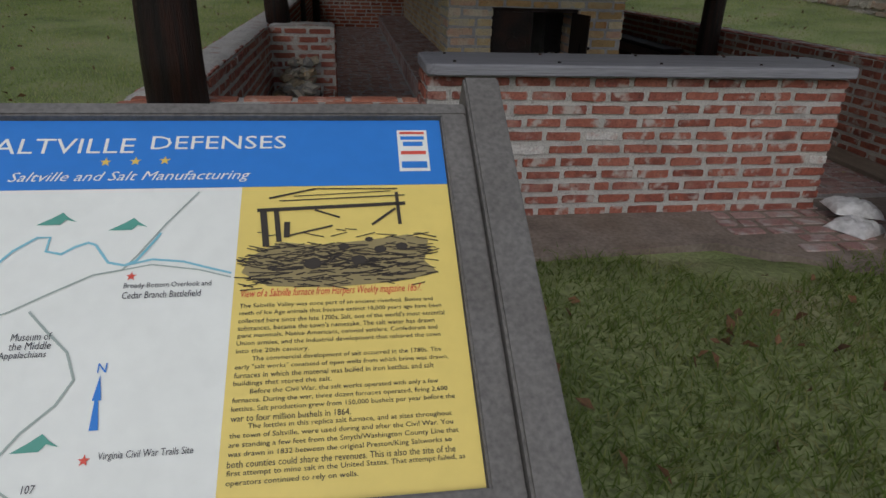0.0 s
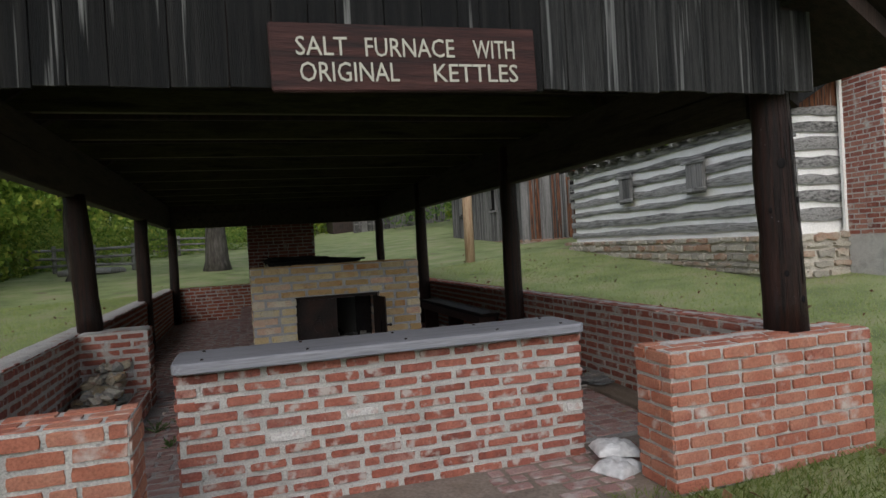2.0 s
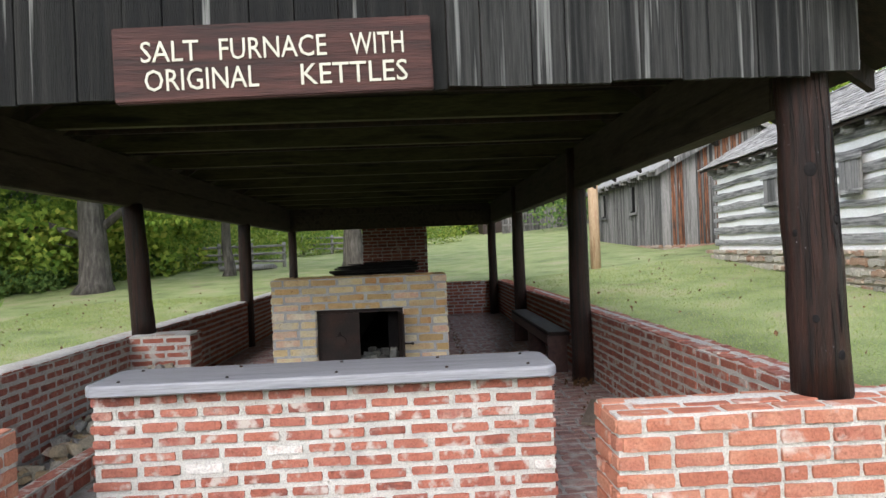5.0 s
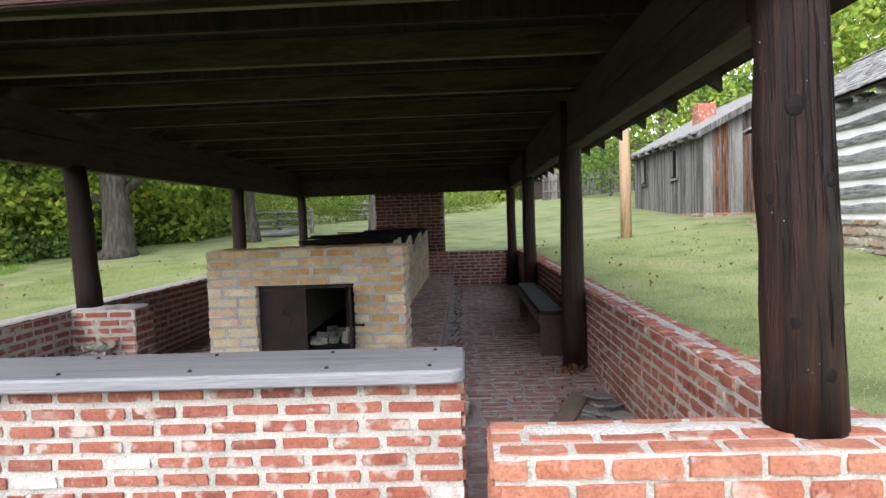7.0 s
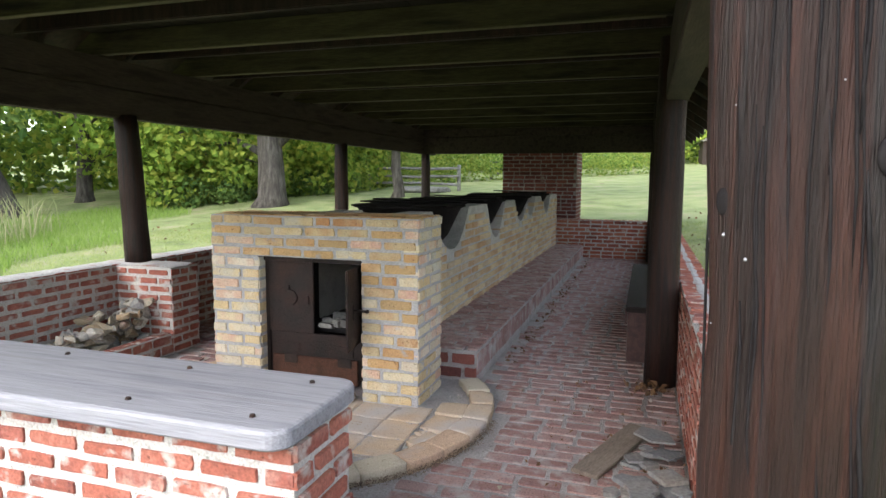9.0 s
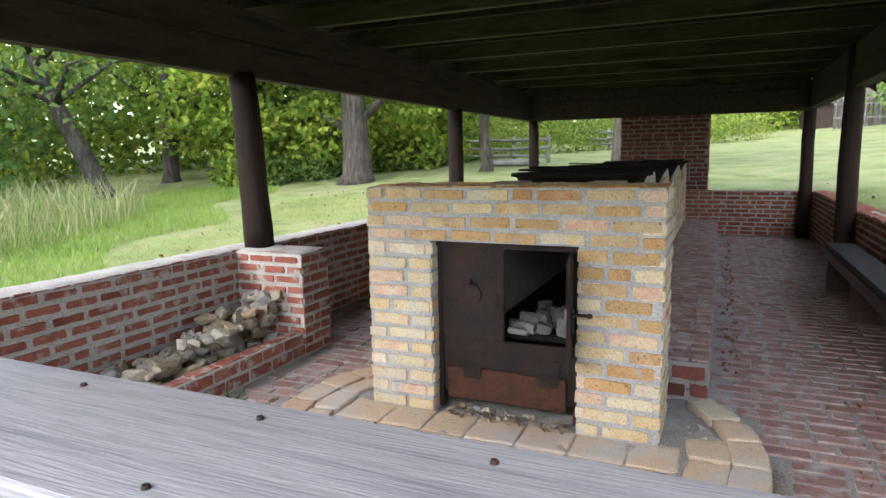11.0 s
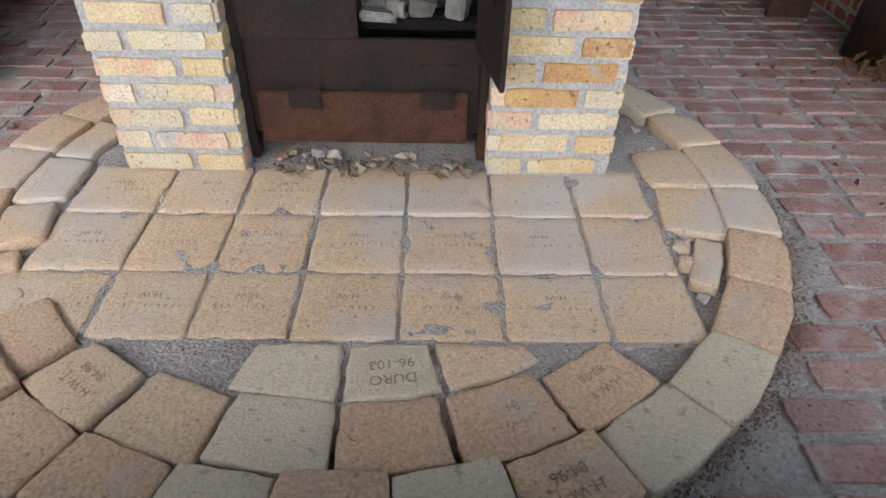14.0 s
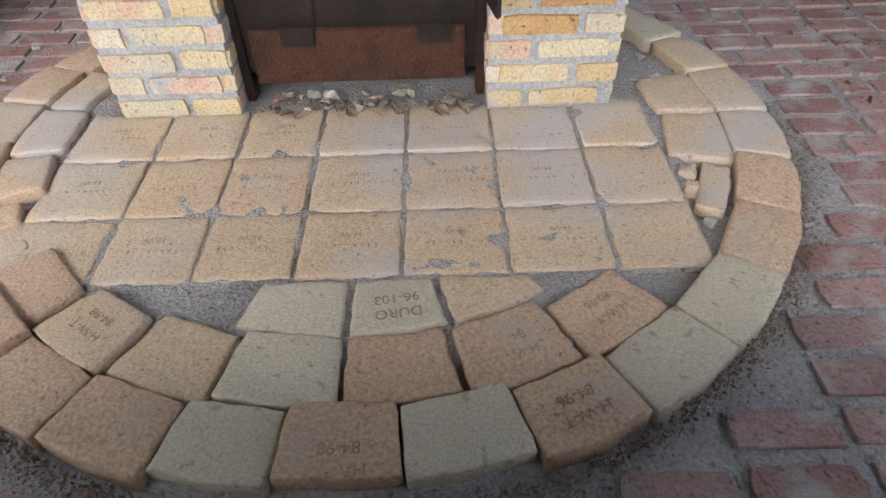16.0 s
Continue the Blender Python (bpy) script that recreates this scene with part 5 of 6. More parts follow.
# ---- leaves and trees ----
def leaf_material(name, colours):
    m = bpy.data.materials.new(name)
    m.use_nodes = True
    n, l = m.node_tree.nodes, m.node_tree.links
    n.remove(n["Principled BSDF"])
    geo = n.new("ShaderNodeNewGeometry")
    big = n.new("ShaderNodeTexNoise")
    big.inputs["Scale"].default_value = 0.5
    l.new(geo.outputs["Position"], big.inputs["Vector"])
    mx = n.new("ShaderNodeMix")
    mx.inputs["Factor"].default_value = 0.45
    l.new(big.outputs["Fac"], mx.inputs["A"])
    l.new(geo.outputs["Random Per Island"], mx.inputs["B"])
    ramp = n.new("ShaderNodeValToRGB")
    e = ramp.color_ramp.elements
    for i, c in enumerate(colours):
        p = 0.2 + 0.6 * i / (len(colours) - 1)
        if i < 2:
            e[i].position, e[i].color = p, (*c, 1)
        else:
            e.new(p).color = (*c, 1)
    l.new(mx.outputs["Result"], ramp.inputs[0])
    d, t, s = n.new("ShaderNodeBsdfDiffuse"), n.new("ShaderNodeBsdfTranslucent"), n.new("ShaderNodeMixShader")
    s.inputs[0].default_value = 0.4
    l.new(ramp.outputs[0], d.inputs[0])
    l.new(ramp.outputs[0], t.inputs[0])
    l.new(d.outputs[0], s.inputs[1])
    l.new(t.outputs[0], s.inputs[2])
    l.new(s.outputs[0], n["Material Output"].inputs[0])
    return m


LEAF = leaf_material("maple_leaf", [(0.075, 0.145, 0.028), (0.165, 0.255, 0.046), (0.29, 0.37, 0.07), (0.43, 0.42, 0.09)])
LEAF_DARK = leaf_material("deep_green_leaf", [(0.05, 0.105, 0.034), (0.115, 0.19, 0.055), (0.21, 0.28, 0.085)])
LEAF_GOLD = leaf_material("goldenrod", [(0.11, 0.20, 0.05), (0.22, 0.31, 0.075), (0.38, 0.39, 0.10)])
BARK = material("grey_bark", [(0.035, 0.03, 0.026), (0.075, 0.066, 0.057), (0.13, 0.12, 0.105)], 3, fine=18, stretch=(4, 4, 0.8), bump=0.9, dist=0.04)


def leaves(centres, count, size, seed):
    """Many bent leaf shapes scattered in blobs: (x, y, z, radius, flatness)."""
    rg = np.random.default_rng(seed)
    c = np.array(centres)
    w = c[:, 3] ** 2
    pick = rg.choice(len(c), count, p=w / w.sum())
    d = rg.normal(size=(count, 3))
    d /= np.linalg.norm(d, axis=1)[:, None]
    r = c[pick, 3] * rg.uniform(0.35, 1.08, count) ** 0.6
    p = c[pick, :3] + d * r[:, None] * np.stack([np.ones(count), np.ones(count), c[pick, 4]], 1)
    a = rg.normal(size=(count, 3))
    a /= np.linalg.norm(a, axis=1)[:, None]
    b = np.cross(a, rg.normal(size=(count, 3)))
    b /= np.linalg.norm(b, axis=1)[:, None]
    n = np.cross(a, b)
    s = (size * rg.uniform(0.6, 1.3, count))[:, None]
    v = np.stack([p - a * s * 0.5, p - b * s * 0.36 + n * s * 0.1, p + a * s * 0.5 - n * s * 0.05, p + b * s * 0.36 + n * s * 0.1], 1).reshape(-1, 3)
    k = np.arange(count) * 4
    f = np.concatenate([np.stack([k, k + 1, k + 2], 1), np.stack([k, k + 2, k + 3], 1)])
    me = bpy.data.meshes.new("leaves")
    me.from_pydata(v.tolist(), [], f.tolist())
    return me


def tree(x, y, trunk_r, height, crown_r, count, size, mat, seed, low=0.4, lean=(0, 0), label="leafy tree with a grey trunk at the lawn's edge"):
    rng = random.Random(seed)
    z0 = ground_height(x, y) - 0.1
    t = thing("tree", label, "tree")
    top = height * 0.75
    pts = [(x + lean[0] * k + rng.uniform(-0.06, 0.06) * (k > 0), y + lean[1] * k, z0 + top * k) for k in (0, 0.06, 0.2, 0.4, 0.6, 0.8, 1.0)]
    bm = add_tube(bmesh.new(), pts, [trunk_r * k for k in (1.5, 1.08, 0.92, 0.8, 0.6, 0.38, 0.15)], 12, 0.05, seed)
    blobs = []
    for i in range(13):
        k = rng.uniform(low, 0.95)
        a = rng.uniform(0, 6.28)
        b = Vector((x + lean[0] * k, y + lean[1] * k, z0 + top * k))
        l = crown_r * rng.uniform(0.5, 1.0)
        e = b + Vector((math.cos(a) * l, math.sin(a) * l, l * rng.uniform(-0.15, 0.6)))
        add_tube(bm, [b, b.lerp(e, 0.5) + Vector((0, 0, 0.15 * l)), e], [trunk_r * 0.34, trunk_r * 0.2, 0.015], 6, 0, seed + i)
        blobs.append((*e, crown_r * rng.uniform(0.3, 0.5), 0.75))
        blobs.append((*b.lerp(e, 0.6), crown_r * rng.uniform(0.25, 0.4), 0.7))
    part("trunk", bm, BARK, t)
    if count:
        me = leaves(blobs, count, size, seed)
        me.materials.append(mat)
        ob = tagged(new("crown", me), kind="stuff")
        ob.parent = t
    return t


tree(-8.7, 12.9, 0.42, 8.5, 4.2, 9000, 0.2, LEAF, 1, 0.25, label="tall maple with a thick grey trunk and yellow green leaves")
tree(-5.7, 15.6, 0.17, 7, 2.6, 3500, 0.16, LEAF, 2, 0.4)
tree(-1.65, 16.2, 0.34, 9, 4.0, 7000, 0.2, LEAF, 3, 0.42, label="big lawn tree with pale flaking bark")
tree(-14.3, 9.2, 0.26, 7.0, 3.2, 900, 0.15, LEAF_DARK, 4, 0.45, (-1.2, -1.6), label="half bare leaning grey tree by the tall grass")
tree(-12.6, 13.6, 0.2, 7.5, 3.2, 6500, 0.2, LEAF, 5, 0.15)
tree(-13.6, 3.2, 0.15, 8.0, 3.4, 0, 0.2, LEAF, 6, 0.55, (-1.2, 1.0), label="bare grey branched tree in the rough grass")
for i, (x, y, h, c, n, m) in enumerate(((-16, 13, 9, 4.5, 8000, LEAF), (-19, 7, 9, 4.5, 6000, LEAF_DARK), (-14, 19, 10, 5, 8000, LEAF_DARK), (-10, 24, 10, 5, 8000, LEAF), (-20, 0, 9, 5, 5000, LEAF_DARK), (-15, -3, 9, 4.5, 5000, LEAF_DARK),
                                        (15, 24, 12, 5.5, 8000, LEAF), (19, 17, 13, 6, 8000, LEAF), (12, 30, 11, 5, 6500, LEAF_DARK), (22, 9, 13, 6, 6000, LEAF), (18, 3, 12, 5, 4500, LEAF_DARK))):
    tree(x, y, 0.25, h, c, n, 0.26, m, 20 + i, 0.12)


def thicket(name, label, along, radius, count, size, mat, seed, rise=1.0, flat=0.8):
    rng = random.Random(seed)
    blobs = []
    for (x0, y0), (x1, y1) in zip(along, along[1:]):
        n = max(2, int(math.hypot(x1 - x0, y1 - y0) / (radius * 0.55)))
        for i in range(n):
            for level in range(2):
                k = i / n
                x, y = x0 + (x1 - x0) * k + rng.uniform(-1, 1) * radius * 0.5, y0 + (y1 - y0) * k + rng.uniform(-1, 1) * radius * 0.5
                r = radius * rng.uniform(0.55, 1.1)
                blobs.append((x, y, ground_height(x, y) + r * 0.45 + level * rise * rng.uniform(0.4, 1.0), r, flat))
    me = leaves(blobs, count, size, seed)
    me.materials.append(mat)
    return tagged(new(name, me), label, "bushes", kind="stuff")


thicket("thicket", "dense yellow green bushes along the lawn's edge", [(-12.2, 12.4), (-11, 14), (-9, 17.5), (-9.5, 22)], 1.3, 15000, 0.24, LEAF, 81, 1.6)
thicket("goldenrod_bank", "bank of tall goldenrod and green weeds behind the trunks", [(-12, 13), (-8.5, 18.5), (-7, 23), (-3, 28), (3, 33)], 0.9, 20000, 0.11, LEAF_GOLD, 82, 0.9)
thicket("undergrowth", "low deep green undergrowth at the wood's foot", [(-11.6, 12.2), (-10.5, 13.6), (-8.3, 17.6)], 0.6, 7000, 0.13, LEAF_DARK, 83, 0.3)
thicket("far_wood", "far wood closing the view behind the meadow", [(-40, -14), (-30, 8), (-24, 24), (-14, 38), (0, 48), (16, 50), (30, 40), (38, 20), (36, -4)], 4.5, 60000, 0.5, LEAF_DARK, 84, 9.0, 1.0)
thicket("wood_edge", "lighter leafy wood edge above the far meadow", [(-24, 10), (-19, 20), (-10, 33), (2, 42), (14, 43), (26, 33), (31, 18)], 2.6, 42000, 0.34, LEAF, 85, 4.5, 1.0)
# added behind the camera, never in view; it hides a little low sky
thicket("unseen_wood", "unseen wood added behind the viewpoint", [(-26, -16), (-10, -30), (10, -32), (30, -20)], 4.0, 9000, 0.7, LEAF_DARK, 86, 5.0, 1.0)


# ---- grass ----
def blades(name, label, count, area, height, seed, mat, spread=0.6, keep=None):
    rg = np.random.default_rng(seed)
    x, y = rg.uniform(area[0], area[1], count), rg.uniform(area[2], area[3], count)
    if keep is not None:
        ok = keep(x, y)
        x, y = x[ok], y[ok]
    n = len(x)
    z = np.array([ground_height(a, b) for a, b in zip(x, y)]) - 0.005
    h = height * rg.uniform(0.4, 1.25, n)
    t = rg.uniform(0, 2 * np.pi, n)
    lx, ly = rg.normal(0, spread, n) * h, rg.normal(0, spread, n) * h
    w = 0.0022 + np.minimum(h, 0.25) * 0.028 + np.maximum(h - 0.25, 0) * 0.004
    dx, dy = np.cos(t) * w, np.sin(t) * w
    v = np.stack([np.stack([x - dx, y - dy, z], 1), np.stack([x + dx, y + dy, z], 1), np.stack([x + lx * 0.4 + dx * 0.7, y + ly * 0.4 + dy * 0.7, z + h * 0.62], 1), np.stack([x + lx * 0.4 - dx * 0.7, y + ly * 0.4 - dy * 0.7, z + h * 0.62], 1), np.stack([x + lx, y + ly, z + h], 1)], 1).reshape(-1, 3)
    k = np.arange(n) * 5
    f = [(a, a + 1, a + 2, a + 3) for a in k] + [(a + 3, a + 2, a + 4) for a in k]
    me = bpy.data.meshes.new(name)
    me.from_pydata(v.tolist(), [], f)
    me.materials.append(mat)
    return tagged(new(name, me), label, "grass", kind="stuff")


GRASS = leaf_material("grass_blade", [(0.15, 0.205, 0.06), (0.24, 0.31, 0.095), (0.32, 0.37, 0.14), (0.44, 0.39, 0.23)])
TAN_GRASS = leaf_material("tan_reed", [(0.15, 0.24, 0.07), (0.30, 0.33, 0.15), (0.46, 0.40, 0.27)])
BRIGHT_GRASS = leaf_material("bright_rank_grass", [(0.13, 0.22, 0.045), (0.22, 0.33, 0.075), (0.31, 0.39, 0.13)])


# darker copy of the lawn blade colours: dimness before the shelter put into colour
GRASS_DIMMED = leaf_material("dimmed_lawn_blade", [(0.075, 0.11, 0.028), (0.125, 0.17, 0.045), (0.18, 0.21, 0.07), (0.31, 0.26, 0.14)])


def front_lawn(x, y):
    edge = -2.72 - 0.22 * np.sin(x * 2.1 + 0.6) - 0.1 * np.sin(x * 5.3)
    rg = np.random.default_rng(3)
    thin = np.clip(1.6 - np.abs(x - 0.4) / 2.8, 0, 1) * np.clip((y + 7.4) / 2.2, 0, 1)
    return (y < edge - rg.uniform(0, 0.12, len(x))) & (rg.uniform(0, 1, len(x)) < thin)


blades("lawn_grass", "short green lawn grass with dry blades before the shelter", 125000, (-4.1, 4.9, -7.4, -2.4), 0.055, 91, GRASS_DIMMED, 0.9, front_lawn)
blades("lawn_grass", "short lawn grass beyond the wall on the cabin's side", 80000, (2.56, 9.0, -3.6, 10.0), 0.04, 92, GRASS, 0.7, lambda x, y: (x - 2.5) < 1.2 + 6 * np.random.default_rng(4).uniform(0, 1, len(x)))
blades("lawn_grass", "short lawn grass beyond the wall on the wood's side", 80000, (-8.0, -2.52, -4.5, 10.0), 0.04, 93, GRASS, 0.7)
blades("rank_grass", "bright rank grass in the damp strip", 30000, (-13.5, -5.0, 1.0, 11.5), 0.17, 94, BRIGHT_GRASS, 0.5, lambda x, y: (x + 0.55 * y) < -4.6 + 0.6 * np.sin(y * 1.3))
blades("reeds", "tall tan dry reeds and weeds", 2800, (-14.5, -8.0, 1.0, 7.0), 0.8, 95, TAN_GRASS, 0.35, lambda x, y: (x + 0.5 * y) < -6.6)
blades("dry_grass", "dry trodden straw along the foot of the screen wall", 14000, (-1.25, 1.7, -2.8, -2.17), 0.024, 96, TAN_GRASS, 1.3, lambda x, y: y > -2.42 + 0.15 * np.sin(3 * x) - 0.25 * (x > 0.2))
bm = bmesh.new()
rng = random.Random(97)
for _ in range(420):
    x, y = rng.choice(((rng.uniform(2.7, 8), rng.uniform(-2.5, 12)), (rng.uniform(-9, -2.6), rng.uniform(-3, 12)), (rng.uniform(-1, 3), rng.uniform(-4.6, -3))))
    leaf_quad(bm, (x, y, ground_height(x, y) + 0.035), rng.uniform(0.04, 0.09), rng)
solid("fallen_leaves", bm, DRY, "scattered fallen brown leaves on the lawn", "leaves", "stuff")


# ---- hearth ----
hearth = thing("hearth", "round hearth of buff fire tiles and wedge bricks before the furnace", "hearth", kind="structure")
HC = -0.05  # the ring's middle lies a little before the furnace front
# uneven mortar and dirt under the bricks
bm = bmesh.new()
rings = []
for r in [0.03 * k for k in range(40)] + [1.178, 1.192]:
    ring = []
    for k in range(180):
        t = 2 * math.pi * k / 180
        x, y = r * math.cos(t), HC + r * math.sin(t)
        rough = 0.011 * noise.noise((x * 14, y * 14, 0)) + 0.008 * noise.noise((x * 45, y * 45, 3))
        ring.append(bm.verts.new((x, y, (0.036 if r < 0.92 else 0.02) + rough if r < 1.18 else -0.02)))
    rings.append(ring)
for p, q in zip(rings[1:], rings[2:]):
    for k in range(180):
        bm.faces.new((p[k], q[k], q[(k + 1) % 180], p[(k + 1) % 180])).smooth = True
bm.faces.new(rings[1])
for v in rings[0]:
    bm.verts.remove(v)
bmesh.ops.recalc_face_normals(bm, faces=bm.faces)
part("bed", bm, MORTAR_FLOOR, hearth, "crumbling grey mortar between the bricks")


def slab(outline, z0, z1, mat, name="hearth_brick", seed=0, inset=0.008, ragged=0.004, chips=2):
    """A hand-worn brick: ragged outline, rounded rim with a few chips, slightly dished top."""
    rng = random.Random(seed)
    bm = bmesh.new()
    cx, cy = sum(p[0] for p in outline) / len(outline), sum(p[1] for p in outline) / len(outline)
    pts = []
    for (a, b), (c, d) in zip(outline, outline[1:] + outline[:1]):
        n = max(2, round(math.hypot(c - a, d - b) / 0.028))
        for k in range(n):
            f, j = k / n, ragged * (0.5 if k == 0 else 1.0)
            x, y = a + (c - a) * f + rng.uniform(-j, j), b + (d - b) * f + rng.uniform(-j, j)
            pull = 0.988 if k == 0 else 1.0
            pts.append((cx + (x - cx) * pull, cy + (y - cy) * pull))
    n = len(pts)
    bite = [rng.uniform(0.6, 1.3) for _ in range(n)]
    for _ in range(chips):
        k, deep = rng.randrange(n), rng.uniform(1.5, 2.8)
        for d, w in ((-1, 0.6), (0, 1.0), (1, 0.5)):
            bite[(k + d) % n] += deep * w
    tilt = (rng.uniform(-0.025, 0.025), rng.uniform(-0.025, 0.025))
    rings = []
    for z, k in ((z0, 0.0), (z1 - inset * 0.9, 0.0), (z1 - inset * 0.25, inset * 0.45), (z1, inset * 1.2), (z1 - 0.001, 0.05)):
        ring = []
        for (a, b), w in zip(pts, bite):
            l = math.hypot(a - cx, b - cy)
            q = 1 - min(0.7, k * (w if k < 0.05 else 1) / max(l, 0.02))
            x, y = cx + (a - cx) * q, cy + (b - cy) * q
            low = 0 if z == z0 or k == 0.05 else -inset * 0.35 * max(0.0, w - 1.3)
            ring.append(bm.verts.new((x, y, z + low + (0 if z == z0 else tilt[0] * (x - cx) + tilt[1] * (y - cy) + 0.0012 * noise.noise((x * 22, y * 22, seed))))))
        rings.append(ring)
    for r, q in zip(rings, rings[1:]):
        for i in range(n):
            bm.faces.new((r[i], r[(i + 1) % n], q[(i + 1) % n], q[i])).smooth = True
    bm.faces.new(rings[-1]).smooth = True
    bm.faces.new(rings[0][::-1])
    bmesh.ops.recalc_face_normals(bm, faces=bm.faces)
    return part(name, bm, mat, hearth)


TILE_X = (-0.87, -0.612, -0.376, -0.143, 0.110, 0.360, 0.611, 0.836)
TILE_Y = (-0.714, -0.479, -0.226, 0.03)
rng = random.Random(101)
for r in range(3):
    for c in range(7):
        g = [rng.uniform(0.0035, 0.007) for _ in range(4)]
        slab([(TILE_X[c] + g[0], TILE_Y[r] + g[1]), (TILE_X[c + 1] - g[2], TILE_Y[r] + g[1]), (TILE_X[c + 1] - g[2], TILE_Y[r + 1] - g[3]), (TILE_X[c] + g[0], TILE_Y[r + 1] - g[3])],
             0.0, 0.045 + rng.uniform(-0.0025, 0.002), HEARTH, "hearth_tile", r * 7 + c, 0.006, 0.003, 3)
POINTING = material("buff_grey_pointing", [(0.36, 0.33, 0.30), (0.44, 0.40, 0.355), (0.40, 0.35, 0.30)], 6, fine=110, bump=0.8, pits=0.6, pit_scale=40)
for x0, x1 in zip(TILE_X, TILE_X[1:]):
    edge = 0.004 if x0 == TILE_X[3] else -0.001
    part("pointing", box((x0 + edge, TILE_Y[0] + 0.004, 0.0), (x1 - (0.004 if x1 == TILE_X[3] else 0.0), 0.06, 0.0355 + rng.uniform(-0.0015, 0.001))), POINTING, hearth, "smeared pointing between the tiles")


def wedge(a0, a1, r0, r1, mat, seed, z=0.055, gap=0.006):
    """A ring brick between two angles in degrees and two radii."""
    a0, a1 = radians(a0), radians(a1)
    am = (a0 + a1) / 2
    g0, g1 = gap / r0, gap / r1
    return slab([(r * math.cos(t), HC + r * math.sin(t)) for r, t in ((r0, a0 - g0), (r1, a0 - g1), (r1 * 1.004, am), (r1, a1 + g1), (r0, a1 + g0))], -0.005, z, mat, "wedge_brick", seed, 0.006, 0.003, 2)


O, G, B = HEARTH_ORANGE, HEARTH_GREY, HEARTH
OUTER = (38, 24.3, 12.1, -1, -13, -24.8, -36.8, -48.7, -60.6, -71.8, -83.6, -95.2, -106.2, -117.8, -129.3, -141, -152.5, -164, -175.5, -187.5, -199, -211, -223)
TONES = (G, B, B, B, O, O, G, G, O, G, O, G, O, O, O, O, B, O, B, B, O, B)
for i, (a0, a1) in enumerate(zip(OUTER, OUTER[1:])):
    out = 1.2 - 0.042 * math.exp(-(((a0 + a1) / 2 + 90) / 20) ** 2) + rng.uniform(-0.004, 0.004)
    wedge(a0, a1, out - 0.15, out, TONES[i], 200 + i, 0.06 + rng.uniform(-0.006, 0.006), 0.0025)
MIDDLE = ((12.4, -1, 0.87, B), (-1, -15, 0.88, B), (-49, -61.4, 0.89, O), (-62.0, -75.6, 0.865, O), (-76.2, -89.8, 0.848, O), (-90.3, -104.5, 0.848, G), (-105, -117.5, 0.86, B), (-118.6, -130.4, 0.885, B),
          (-131.5, -144, 0.915, O), (-160, -171, 0.915, B), (-172, -186, 0.90, B), (-187, -200, 0.93, B))
for i, (a0, a1, r0, mat) in enumerate(MIDDLE):
    wedge(a0, a1, r0 - 0.004, 1.042 - 0.042 * math.exp(-(((a0 + a1) / 2 + 90) / 20) ** 2), mat, 300 + i, 0.054 + rng.uniform(-0.006, 0.004), 0.0025)
for i, (a0, a1, r1, mat) in enumerate(((-75, -89.9, 0.838, G), (-90.5, -107, 0.838, G), (-59, -74.4, 0.84, B))):
    cut = [(0.678 / abs(math.sin(radians(t))), radians(t)) for t in (a0 - 0.3, (a0 + a1) / 2, a1 + 0.3)]
    rim = [(max(r1, q + 0.02), t) for q, t in reversed(cut)]
    slab([(q * math.cos(t), HC + q * math.sin(t)) for q, t in cut + rim], -0.005, 0.05, mat, "wedge_brick", 330 + i, 0.006, 0.003, 2)
# broken pieces and mortar lumps in the gaps beside the tiles
for i, (a0, a1, r0, r1) in enumerate(((-15.8, -28.2, 0.96, 1.03), (-17, -20.5, 0.90, 0.945), (-21.5, -25, 0.925, 0.955), (-146, -153, 0.96, 1.03), (-153.5, -159, 0.97, 1.04))):
    wedge(a0, a1, r0, r1, B, 340 + i, 0.048, 0.004)
LUMP = material("pale_mortar_lump", [(0.34, 0.32, 0.30), (0.46, 0.44, 0.41), (0.40, 0.36, 0.31)], 12, per_object=0.5, fine=90, bump=0.9, pits=0.6, pit_scale=50)
LUMPS = [stone_mesh(i + 40, LUMP) for i in range(5)]
for i in range(64):
    zone = rng.choice(((-16, -47, 0.90, 1.03), (-48, -58, 0.86, 0.90), (-108, -128, 0.76, 0.86), (-131, -158, 0.93, 1.02), (13, 30, 0.86, 1.0), (-70, -74, 0.74, 1.0), (-60, -63, 0.9, 1.0)))
    t, r = radians(rng.uniform(zone[0], zone[1])), rng.uniform(zone[2], zone[3])
    x, y = r * math.cos(t), HC + r * math.sin(t)
    if TILE_X[0] < x < TILE_X[-1] and y > TILE_Y[0]:
        continue
    ob = new("mortar_lump", rng.choice(LUMPS))
    ob.parent = hearth
    w = rng.uniform(0.012, 0.05)
    ob.matrix_basis = pose(x, y, 0.034, rng.uniform(-20, 20), rng.uniform(-20, 20), rng.uniform(0, 360)) @ Matrix.Diagonal((w, w * 0.8, w * 0.5, 1))


def text_mesh(line, size):
    """Flat letters lying in the xy plane, centred."""
    cu = bpy.data.curves.new("stamp", "FONT")
    cu.body, cu.size, cu.align_x, cu.extrude = line, size, "CENTER", 0.0003
    ob = bpy.data.objects.new("stamp", cu)
    bm = bmesh.new()
    bm.from_mesh(ob.to_mesh())
    ob.to_mesh_clear()
    bpy.data.objects.remove(ob)
    bpy.data.curves.remove(cu)
    return bm


